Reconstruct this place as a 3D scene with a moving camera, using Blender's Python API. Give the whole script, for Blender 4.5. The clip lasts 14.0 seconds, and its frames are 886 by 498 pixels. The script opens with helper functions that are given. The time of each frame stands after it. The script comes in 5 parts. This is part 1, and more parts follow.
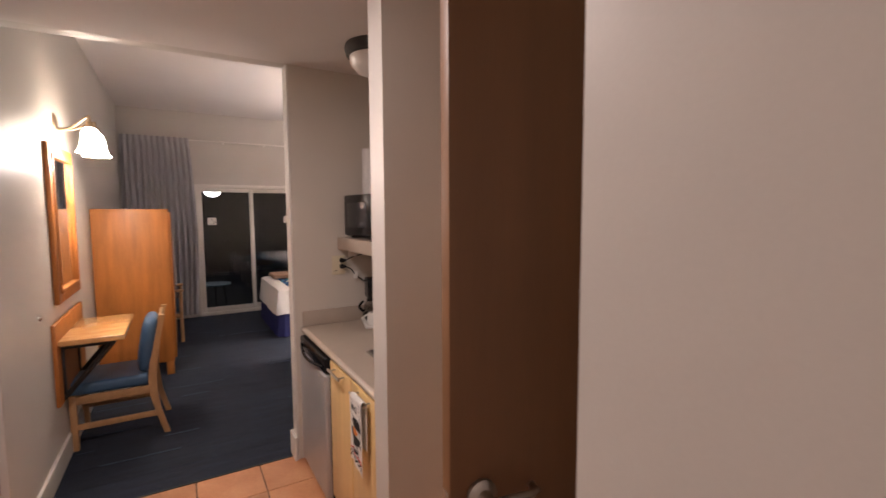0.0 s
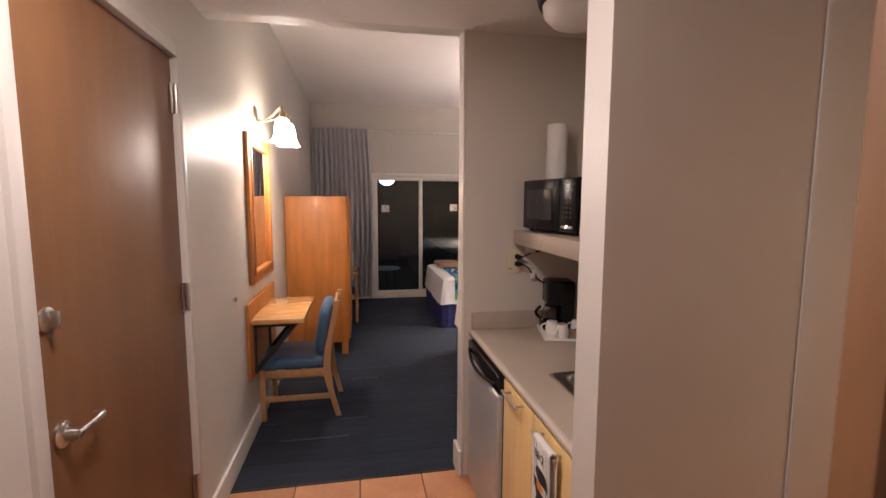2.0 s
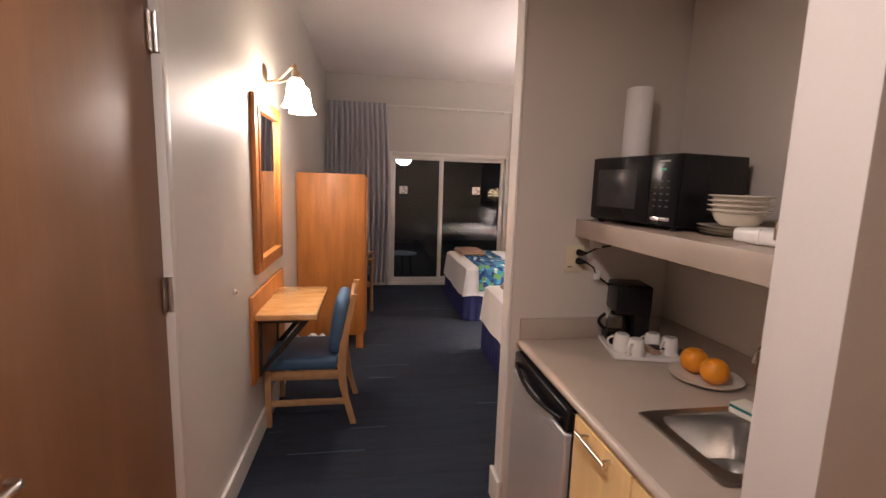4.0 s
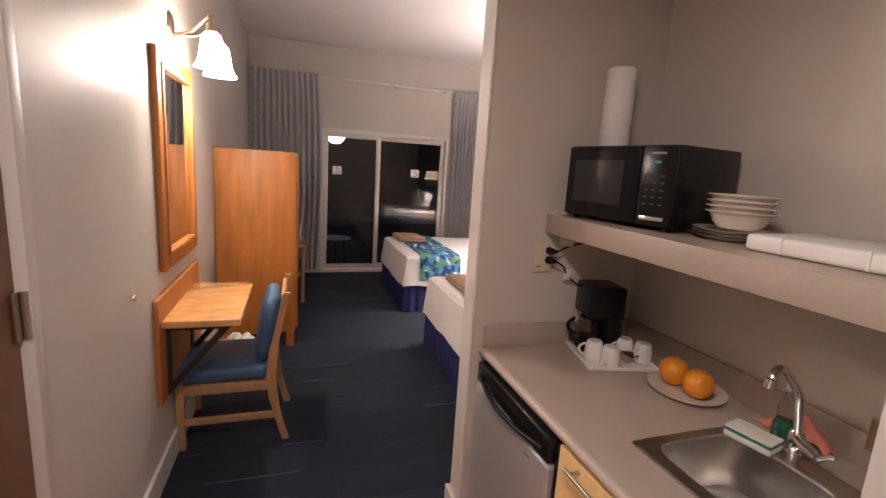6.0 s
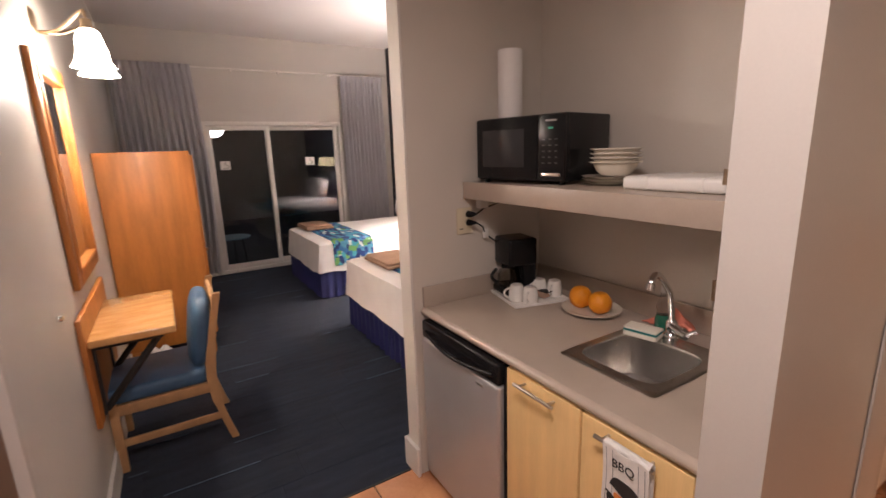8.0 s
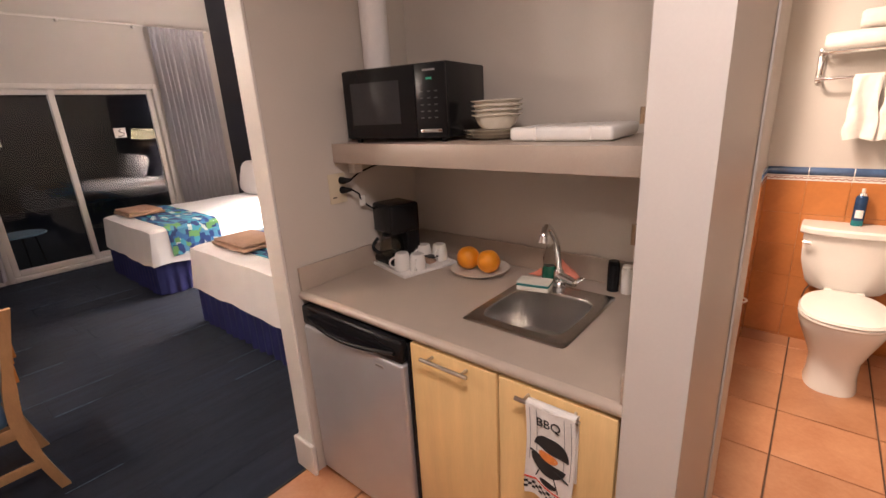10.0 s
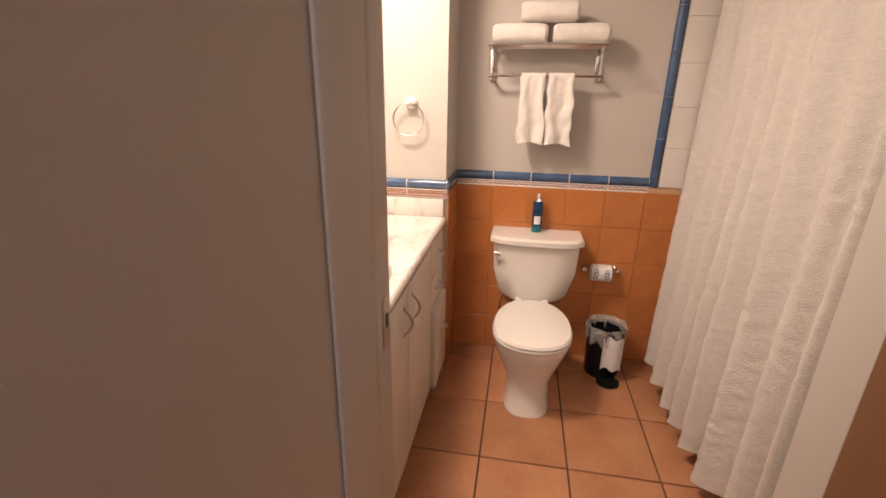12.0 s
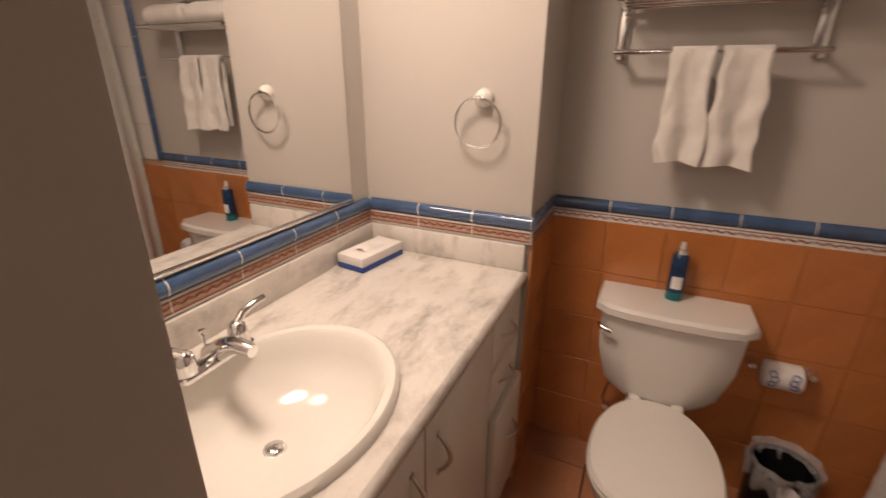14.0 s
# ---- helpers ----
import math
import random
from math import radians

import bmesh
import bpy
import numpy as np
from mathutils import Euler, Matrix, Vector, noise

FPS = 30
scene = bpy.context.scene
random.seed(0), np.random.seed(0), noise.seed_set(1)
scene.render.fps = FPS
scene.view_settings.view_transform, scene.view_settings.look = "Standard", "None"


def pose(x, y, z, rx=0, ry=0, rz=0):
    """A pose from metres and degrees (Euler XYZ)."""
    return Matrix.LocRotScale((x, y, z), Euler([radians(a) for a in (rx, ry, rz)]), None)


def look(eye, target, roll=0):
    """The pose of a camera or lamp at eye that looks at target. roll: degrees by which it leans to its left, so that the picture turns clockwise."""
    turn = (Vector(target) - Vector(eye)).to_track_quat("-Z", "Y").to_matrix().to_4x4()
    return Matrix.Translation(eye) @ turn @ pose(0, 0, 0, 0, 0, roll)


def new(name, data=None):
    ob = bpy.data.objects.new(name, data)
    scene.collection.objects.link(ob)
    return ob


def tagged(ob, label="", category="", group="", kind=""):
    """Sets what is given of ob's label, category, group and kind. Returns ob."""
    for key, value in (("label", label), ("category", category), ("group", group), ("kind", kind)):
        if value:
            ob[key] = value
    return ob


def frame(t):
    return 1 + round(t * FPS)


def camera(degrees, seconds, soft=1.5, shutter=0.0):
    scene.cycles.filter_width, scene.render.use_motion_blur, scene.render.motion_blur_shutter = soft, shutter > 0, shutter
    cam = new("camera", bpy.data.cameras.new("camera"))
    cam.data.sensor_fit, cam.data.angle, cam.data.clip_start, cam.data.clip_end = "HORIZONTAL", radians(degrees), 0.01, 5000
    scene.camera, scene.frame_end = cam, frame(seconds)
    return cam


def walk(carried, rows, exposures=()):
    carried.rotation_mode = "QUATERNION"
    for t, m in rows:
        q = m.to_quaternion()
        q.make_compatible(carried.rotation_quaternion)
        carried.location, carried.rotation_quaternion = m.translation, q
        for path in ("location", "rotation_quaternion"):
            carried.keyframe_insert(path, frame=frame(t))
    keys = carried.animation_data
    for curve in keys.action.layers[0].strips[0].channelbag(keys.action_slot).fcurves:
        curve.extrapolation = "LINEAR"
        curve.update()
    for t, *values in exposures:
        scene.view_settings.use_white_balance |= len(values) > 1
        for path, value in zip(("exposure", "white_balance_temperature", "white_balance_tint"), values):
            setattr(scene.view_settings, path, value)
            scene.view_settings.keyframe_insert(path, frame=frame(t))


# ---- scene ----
cam = camera(89.2, 14.0, shutter=0.3)
PATH = [
    (0, (-0.014, -0.195, 1.569), (0.995, 1.524, 1.405), -0.3),
    (0.5, (0.022, -0.041, 1.566), (0.768, 1.805, 1.378), -1.2),
    (1, (0.056, 0.116, 1.571), (0.585, 2.036, 1.38), -1.3),
    (1.5, (0.063, 0.196, 1.562), (0.453, 2.147, 1.365), -0.3),
    (2, (0.028, 0.269, 1.568), (0.388, 2.224, 1.356), 0.2),
    (2.5, (-0.043, 0.352, 1.567), (0.321, 2.305, 1.342), 0.6),
    (3, (-0.108, 0.446, 1.56), (0.266, 2.396, 1.313), 1.6),
    (3.2, (-0.105, 0.501, 1.548), (0.265, 2.45, 1.289), 1.7),
    (5.3, (0.044, 1.029, 1.567), (0.278, 2.988, 1.236), 1.8),
    (5.5, (-0.005, 1.044, 1.582), (0.349, 2.982, 1.237), 2.3),
    (6, (-0.093, 1.053, 1.564), (0.524, 2.922, 1.211), 3.7),
    (6.5, (-0.165, 0.977, 1.543), (0.479, 2.835, 1.179), 3.2),
    (7, (-0.25, 0.879, 1.551), (0.487, 2.699, 1.169), 3.2),
    (7.5, (-0.293, 0.846, 1.561), (0.522, 2.627, 1.156), 3.0),
    (8, (-0.301, 0.928, 1.558), (0.716, 2.595, 1.126), -1.9),
    (8.2, (-0.295, 0.98, 1.554), (0.824, 2.57, 1.09), -2.7),
    (10.3, (-0.276, 1.12, 1.495), (1.206, 2.325, 0.899), -2.6),
    (10.5, (-0.236, 1.11, 1.466), (1.272, 2.277, 0.862), -2.1),
    (11, (-0.032, 1.078, 1.455), (1.686, 1.881, 0.817), 0.7),
    (11.5, (0.363, 1.043, 1.514), (2.189, 1.507, 0.845), 0.9),
    (12, (0.658, 1.008, 1.5), (2.518, 1.322, 0.835), 1.0),
    (12.5, (0.951, 1.026, 1.514), (2.827, 1.25, 0.855), 0.9),
    (13, (1.094, 1.044, 1.508), (2.967, 1.256, 0.838), 0.9),
    (13.5, (1.277, 1.011, 1.499), (3.121, 1.353, 0.803), 0.7),
    (14, (1.445, 1.048, 1.5), (3.145, 1.823, 0.786), 0.4),
]
walk(cam, [(t, look(eye, target, roll)) for t, eye, target, roll in PATH],
     exposures=[(0, 1.15), (1.0, 1.45), (2.0, 1.15), (3.0, 1.1), (8.2, 1.2), (10.3, 1.4), (11.0, 1.15), (11.5, 0.95), (12.0, 0.65), (13.0, 0.15), (14.0, -0.3)])

# ---- world and light ----
world = bpy.data.worlds.new("night")
world.use_nodes = True
world.node_tree.nodes["Background"].inputs[0].default_value = (0.010, 0.013, 0.022, 1)
world.node_tree.nodes["Background"].inputs[1].default_value = 0.25
scene.world = world


def lamp(name, kind, where, power, colour, size=0.1, target=None):
    data = bpy.data.lights.new(name, kind)
    data.energy, data.color = power, colour
    if kind == "AREA":
        data.shape, data.size = "DISK", size
    else:
        data.shadow_soft_size = size
    ob = new(name, data)
    ob.matrix_world = look(where, target) if target else pose(*where)
    return ob


XS = -0.495
WARM = (1.0, 0.85, 0.82)
# Fill light added to brighten hall and kitchenette; no such lamp is known.
lamp("hall_fill", "AREA", (-0.20, 1.15, 2.40), 10.5, WARM, 0.28, (-0.20, 1.151, 0))
# Unseen fill behind the start point, added to brighten the open bathroom door.
lamp("entry_fill", "AREA", (0.26, -1.45, 2.40), 7, WARM, 0.2, (0.26, -1.449, 0))
lamp("bath_light", "AREA", (2.05, 1.70, 2.36), 23, (1.0, 0.77, 0.62), 0.36, (2.12, 1.62, 0.9))
lamp("sconce_light", "POINT", (XS, 3.625, 1.945), 4.0, WARM, 0.04)
lamp("sconce_light", "POINT", (XS, 3.865, 1.945), 4.0, WARM, 0.04)
lamp("bedside_light", "POINT", (2.56, 4.90, 1.42), 84, WARM, 0.05)
lamp("bedside_light", "POINT", (2.56, 5.34, 1.42), 84, WARM, 0.05)


# ---- materials ----
def mat(name, colour, rough=0.5, metal=0.0, var=0.12, scale=3.0, grain=90.0, bump=0.03, stretch=(1, 1, 1), coat=0.0, emit=0.0, second=None, each=0.0, sheen=0.0):
    """A surface with variation at two scales, fine relief, and, for pieces, a shade of its own."""
    m = bpy.data.materials.new(name)
    m.use_nodes = True
    nt = m.node_tree
    n, l = nt.nodes, nt.links
    b = n["Principled BSDF"]
    tc, mp = n.new("ShaderNodeTexCoord"), n.new("ShaderNodeMapping")
    mp.inputs["Scale"].default_value = stretch
    l.new(tc.outputs["Object"], mp.inputs[0])
    big, fine = n.new("ShaderNodeTexNoise"), n.new("ShaderNodeTexNoise")
    big.inputs["Scale"].default_value, fine.inputs["Scale"].default_value = scale, grain
    big.inputs["Detail"].default_value = 4
    l.new(mp.outputs[0], big.inputs[0]), l.new(mp.outputs[0], fine.inputs[0])
    add = n.new("ShaderNodeMath")
    add.operation = "MULTIPLY_ADD"
    add.inputs[1].default_value = 0.35
    l.new(fine.outputs[0], add.inputs[0]), l.new(big.outputs[0], add.inputs[2])
    ramp = n.new("ShaderNodeMapRange")
    ramp.inputs[1].default_value, ramp.inputs[2].default_value = 0.40, 0.95
    l.new(add.outputs[0], ramp.inputs[0])
    mix = n.new("ShaderNodeMix")
    mix.data_type = "RGBA"
    dark = second or tuple(c * (1 - 2 * var) for c in colour)
    light = colour if second else tuple(min(1, c * (1 + var)) for c in colour)
    mix.inputs[6].default_value, mix.inputs[7].default_value = (*dark, 1), (*light, 1)
    l.new(ramp.outputs[0], mix.inputs[0])
    out = mix.outputs[2]
    if each:
        info, hsv = n.new("ShaderNodeObjectInfo"), n.new("ShaderNodeHueSaturation")
        mr = n.new("ShaderNodeMapRange")
        mr.inputs[3].default_value, mr.inputs[4].default_value = 1 - each, 1 + each
        l.new(info.outputs["Random"], mr.inputs[0]), l.new(mr.outputs[0], hsv.inputs["Value"])
        l.new(out, hsv.inputs["Color"])
        out = hsv.outputs[0]
    l.new(out, b.inputs["Base Color"])
    b.inputs["Roughness"].default_value, b.inputs["Metallic"].default_value = rough, metal
    b.inputs["Coat Weight"].default_value = coat
    b.inputs["Sheen Weight"].default_value = sheen
    if bump:
        bp = n.new("ShaderNodeBump")
        bp.inputs["Strength"].default_value, bp.inputs["Distance"].default_value = min(1, bump * 8), 0.004
        l.new(fine.outputs[0], bp.inputs["Height"]), l.new(bp.outputs[0], b.inputs["Normal"])
    if emit:
        b.inputs["Emission Color"].default_value = (*colour, 1)
        b.inputs["Emission Strength"].default_value = emit
    return m


def glass(name, colour=(1, 1, 1), rough=0.0, ior=1.45):
    m = bpy.data.materials.new(name)
    m.use_nodes = True
    b = m.node_tree.nodes["Principled BSDF"]
    b.inputs["Base Color"].default_value = (*colour, 1)
    b.inputs["Transmission Weight"].default_value, b.inputs["Roughness"].default_value, b.inputs["IOR"].default_value = 1, rough, ior
    return m


WALL = mat("satin_wall_paint", (0.55, 0.515, 0.475), 0.46, var=0.03, scale=1.2, grain=160, bump=0.005)
# Same paint as WALL, lightened to make up for the alcove's dim light.
WALLK = mat("lightened_wall_paint", (0.60, 0.545, 0.48), 0.42, var=0.03, scale=1.2, grain=160, bump=0.012)
NAVY = mat("navy_wall_paint", (0.012, 0.014, 0.026), 0.6, var=0.1, bump=0.01)
CEIL = mat("ceiling_paint", (0.68, 0.64, 0.62), 0.8, var=0.03, scale=1.0, grain=220, bump=0.02)
TRIM = mat("white_trim_paint", (0.70, 0.665, 0.62), 0.35, var=0.04, bump=0.01)
DOORWOOD = mat("maple_door_veneer", (0.185, 0.086, 0.036), 0.52, var=0.07, scale=2.2, grain=30, bump=0.01, stretch=(6, 6, 0.5))
OAK = mat("honey_oak", (0.46, 0.165, 0.032), 0.5, var=0.16, scale=3.5, grain=40, bump=0.012, stretch=(5, 5, 0.6), coat=0.05)
BEECH = mat("beech_frame", (0.48, 0.27, 0.125), 0.38, var=0.12, scale=6, grain=50, bump=0.01, stretch=(3, 3, 1), coat=0.15)
TOPWOOD = mat("worn_maple_top", (0.66, 0.40, 0.17), 0.2, var=0.25, scale=7, grain=40, bump=0.012, stretch=(1, 3, 1), coat=0.5, second=(0.46, 0.22, 0.07))
BIRCH = mat("birch_laminate", (0.78, 0.54, 0.25), 0.36, var=0.06, scale=3, grain=40, bump=0.006, stretch=(7, 7, 0.6))
LAM = mat("taupe_laminate", (0.43, 0.355, 0.29), 0.33, var=0.06, scale=5, grain=260, bump=0.006)
STEEL = mat("brushed_steel", (0.60, 0.58, 0.56), 0.27, 1.0, var=0.06, scale=4, grain=120, bump=0.01, stretch=(1, 12, 1))
CHROME = mat("chrome", (0.80, 0.80, 0.80), 0.07, 1.0, var=0.02, bump=0)
NICKEL = mat("satin_nickel", (0.58, 0.54, 0.50), 0.28, 1.0, var=0.04, bump=0)
BRONZE = mat("aged_brass", (0.42, 0.32, 0.22), 0.35, 1.0, var=0.15, bump=0.01)
BLACK = mat("black_plastic", (0.010, 0.010, 0.011), 0.26, var=0.1, bump=0.006)
BLACK.node_tree.nodes["Principled BSDF"].inputs["Specular IOR Level"].default_value = 0.22
BLACKM = mat("matt_black_metal", (0.02, 0.018, 0.016), 0.5, var=0.1, bump=0.01)
SILVER = mat("silver_fridge_skin", (0.50, 0.50, 0.51), 0.42, 0.55, var=0.03, scale=4, grain=240, bump=0.015)
PORC = mat("white_porcelain", (0.80, 0.77, 0.72), 0.10, var=0.02, bump=0, coat=0.4)
PLASTW = mat("white_plastic", (0.78, 0.75, 0.71), 0.35, var=0.03, bump=0.006)
IVORY = mat("ivory_plastic", (0.66, 0.58, 0.42), 0.4, var=0.03, bump=0.006)
CREAM = mat("cream_stoneware", (0.72, 0.66, 0.56), 0.18, var=0.04, bump=0.004)
PAPER = mat("white_paper", (0.82, 0.79, 0.76), 0.85, var=0.03, grain=150, bump=0.05)
LINEN = mat("white_bed_linen", (0.82, 0.80, 0.79), 0.8, var=0.03, scale=6, grain=300, bump=0.03, sheen=0.2)
TERRY = mat("white_terry", (0.84, 0.80, 0.75), 0.95, var=0.05, scale=25, grain=420, bump=0.13, sheen=0.3)
SKIRT = mat("royal_blue_bed_skirt", (0.015, 0.019, 0.11), 0.8, var=0.15, scale=6, grain=200, bump=0.03)
UPHOL = mat("blue_vinyl_upholstery", (0.055, 0.125, 0.225), 0.5, var=0.12, scale=7, grain=220, bump=0.03)
CURTAIN = mat("grey_drape", (0.42, 0.41, 0.435), 0.8, var=0.06, scale=6, grain=220, bump=0.03, stretch=(4, 4, 0.5), sheen=0.2)
SHOWER = mat("white_shower_cloth", (0.66, 0.63, 0.59), 0.75, var=0.05, scale=40, grain=130, bump=0.12, stretch=(1, 1, 2.6))
TAN = mat("tan_blanket", (0.42, 0.27, 0.19), 0.9, var=0.1, scale=12, grain=200, bump=0.08)
TERRA = mat("terracotta_floor_tile", (0.54, 0.275, 0.145), 0.42, var=0.30, scale=4.5, grain=60, bump=0.02, second=(0.40, 0.165, 0.075), each=0.13)
GROUT = mat("dark_grout", (0.13, 0.075, 0.05), 0.9, var=0.2, grain=200, bump=0.05)
ORANGE = mat("orange_wall_tile", (0.52, 0.195, 0.06), 0.17, var=0.07, scale=5, grain=40, bump=0.006, each=0.05, coat=0.2)
GROUTO = mat("pale_orange_grout", (0.56, 0.36, 0.22), 0.8, var=0.1, bump=0.02)
BLUE = mat("blue_glazed_rail", (0.060, 0.115, 0.235), 0.10, var=0.15, scale=14, grain=60, bump=0.006, coat=0.5, each=0.12)
STRIP = mat("cream_border_tile", (0.52, 0.38, 0.29), 0.2, var=0.08, scale=14, bump=0.006)
STRIPR = mat("brick_red_line", (0.28, 0.085, 0.05), 0.25, var=0.1, bump=0)
WTILE = mat("white_wall_tile", (0.76, 0.73, 0.69), 0.13, var=0.02, bump=0.002, each=0.02)
CARPET = mat("navy_carpet_plank", (0.012, 0.020, 0.040), 0.95, var=0.22, scale=5, grain=330, bump=0.12, stretch=(0.5, 4, 1), each=0.13)
CARPETL = mat("carpet_light_yarn", (0.10, 0.15, 0.22), 0.95, var=0.2, scale=8, grain=300, bump=0.1, each=0.35)
MIRROR = mat("silvered_mirror", (0.88, 0.88, 0.87), 0.01, 1.0, var=0.0, bump=0)
FRUIT = mat("orange_peel", (0.85, 0.30, 0.015), 0.38, var=0.08, scale=9, grain=170, bump=0.09)
SHADEG = mat("frosted_lit_glass", (1.0, 0.86, 0.72), 0.4, var=0.02, bump=0, emit=18.0)
SHADEL = mat("lit_linen_lampshade", (1.0, 0.80, 0.52), 0.8, var=0.03, bump=0.02, emit=2.6)
DOMEG = mat("lit_porch_dome", (0.95, 0.95, 1.0), 0.4, var=0.02, bump=0, emit=3.0)
PINK = mat("coral_dishcloth", (0.78, 0.27, 0.19), 0.9, var=0.1, scale=20, grain=260, bump=0.08)
TEAL = mat("teal_scourer", (0.02, 0.20, 0.19), 0.9, var=0.15, grain=260, bump=0.1)
SPONGE = mat("pale_sponge", (0.76, 0.72, 0.62), 0.9, var=0.06, grain=200, bump=0.1)
GREEN = mat("green_dish_soap", (0.01, 0.12, 0.07), 0.08, var=0.1, bump=0, coat=0.5)
AMBER = mat("amber_bottle", (0.16, 0.09, 0.02), 0.12, var=0.1, bump=0)
INK = mat("black_ink", (0.02, 0.018, 0.018), 0.8, var=0.05, bump=0)
GREYINK = mat("grey_ink", (0.28, 0.27, 0.26), 0.8, var=0.05, bump=0)
REDINK = mat("red_ink", (0.55, 0.05, 0.03), 0.8, var=0.05, bump=0)
FLAME = mat("orange_ink", (0.80, 0.26, 0.06), 0.8, var=0.2, bump=0)
CANBLUE = mat("spray_can_print", (0.025, 0.065, 0.16), 0.25, 0.3, var=0.25, scale=25, bump=0)
CANTEAL = mat("spray_can_teal_band", (0.02, 0.22, 0.25), 0.25, 0.3, var=0.2, scale=25, bump=0)
BOXBLUE = mat("blue_card", (0.02, 0.07, 0.33), 0.45, var=0.06, bump=0.004)
LED = mat("green_display", (0.01, 0.17, 0.10), 0.4, var=0, bump=0, emit=0.3)
PANE = glass("window_glass")
CLEAR = glass("clear_plastic", (0.95, 0.97, 0.97), 0.12, 1.2)
CARAFE = glass("carafe_glass", (0.85, 0.84, 0.82), 0.0, 1.45)
BAG = mat("thin_white_bag", (0.72, 0.72, 0.72), 0.35, var=0.05, scale=20, bump=0.02)
# Darkness of the night is put into this base colour.
NIGHT = mat("night_black", (0.02, 0.02, 0.022), 0.8, var=0.2, bump=0.05)
KEYINK = mat("dim_key_print", (0.04, 0.04, 0.04), 0.6, var=0.05, bump=0)
MWGLASS = mat("microwave_window", (0.035, 0.035, 0.038), 0.12, var=0.1, bump=0)


def film_mat():
    """Thin cloudy film, partly see-through."""
    m = mat("cloudy_film", (0.75, 0.75, 0.75), 0.25, var=0.1, scale=20, bump=0.02)
    n, l = m.node_tree.nodes, m.node_tree.links
    mixs, tr = n.new("ShaderNodeMixShader"), n.new("ShaderNodeBsdfTransparent")
    mixs.inputs[0].default_value = 0.32
    l.new(tr.outputs[0], mixs.inputs[1]), l.new(n["Principled BSDF"].outputs[0], mixs.inputs[2])
    l.new(mixs.outputs[0], n["Material Output"].inputs[0])
    return m


FILM = film_mat()


def marble_mat():
    m = mat("white_veined_marble", (0.74, 0.70, 0.65), 0.13, var=0.05, scale=3, bump=0.0, coat=0.3)
    n, l = m.node_tree.nodes, m.node_tree.links
    tc, w, r, mix = n.new("ShaderNodeTexCoord"), n.new("ShaderNodeTexNoise"), n.new("ShaderNodeValToRGB"), n.new("ShaderNodeMix")
    mp = n.new("ShaderNodeMapping")
    mp.inputs["Rotation"].default_value, mp.inputs["Scale"].default_value = (0, 0, 0.9), (1.6, 3.4, 2.0)
    w.inputs["Scale"].default_value, w.inputs["Detail"].default_value, w.inputs["Distortion"].default_value = 3.6, 12, 0.25
    w.inputs["Roughness"].default_value = 0.7
    r.color_ramp.elements[0].position, r.color_ramp.elements[0].color = 0.47, (0, 0, 0, 1)
    r.color_ramp.elements[1].position, r.color_ramp.elements[1].color = 0.68, (0.75, 0.75, 0.75, 1)
    e = r.color_ramp.elements.new(0.56)
    e.color = (0.25, 0.25, 0.25, 1)
    mix.data_type = "RGBA"
    l.new(tc.outputs["Object"], mp.inputs[0]), l.new(mp.outputs[0], w.inputs[0]), l.new(w.outputs[0], r.inputs[0])
    l.new(r.outputs[0], mix.inputs[0])
    b = n["Principled BSDF"]
    old = b.inputs["Base Color"].links[0].from_socket
    l.new(old, mix.inputs[6])
    mix.inputs[7].default_value = (0.33, 0.30, 0.265, 1)
    l.new(mix.outputs[2], b.inputs["Base Color"])
    return m


def runner_mat():
    """Woven bed runner in blocks of blue, green, teal and white."""
    m = bpy.data.materials.new("blue_green_runner")
    m.use_nodes = True
    n, l = m.node_tree.nodes, m.node_tree.links
    tc, mp, v, r = n.new("ShaderNodeTexCoord"), n.new("ShaderNodeMapping"), n.new("ShaderNodeTexVoronoi"), n.new("ShaderNodeValToRGB")
    mp.inputs["Scale"].default_value = (24, 9, 20)
    v.inputs["Scale"].default_value = 1.0
    v.distance = "CHEBYCHEV"
    r.color_ramp.interpolation = "CONSTANT"
    cols = [(0.0, (0.010, 0.03, 0.13)), (0.2, (0.02, 0.11, 0.30)), (0.38, (0.05, 0.30, 0.42)), (0.52, (0.12, 0.30, 0.10)), (0.64, (0.55, 0.62, 0.62)), (0.74, (0.01, 0.04, 0.17)), (0.88, (0.06, 0.22, 0.38))]
    r.color_ramp.elements[0].color = (*cols[0][1], 1)
    r.color_ramp.elements[1].position, r.color_ramp.elements[1].color = cols[1][0], (*cols[1][1], 1)
    for p, c in cols[2:]:
        r.color_ramp.elements.new(p).color = (*c, 1)
    sep = n.new("ShaderNodeSeparateColor")
    l.new(tc.outputs["Object"], mp.inputs[0]), l.new(mp.outputs[0], v.inputs[0]), l.new(v.outputs["Color"], sep.inputs[0])
    l.new(sep.outputs[0], r.inputs[0]), l.new(r.outputs[0], n["Principled BSDF"].inputs["Base Color"])
    n["Principled BSDF"].inputs["Roughness"].default_value = 0.85
    return m


MARBLE, RUNNER = marble_mat(), runner_mat()

# ---- building helpers ----
BASE = {}


def thing(name, at, label, category, group="", kind=""):
    ob = new(name)
    ob.location = at
    ob.empty_display_size = 0.05
    BASE[ob.name] = Vector(at)
    return tagged(ob, label, category, group, kind)


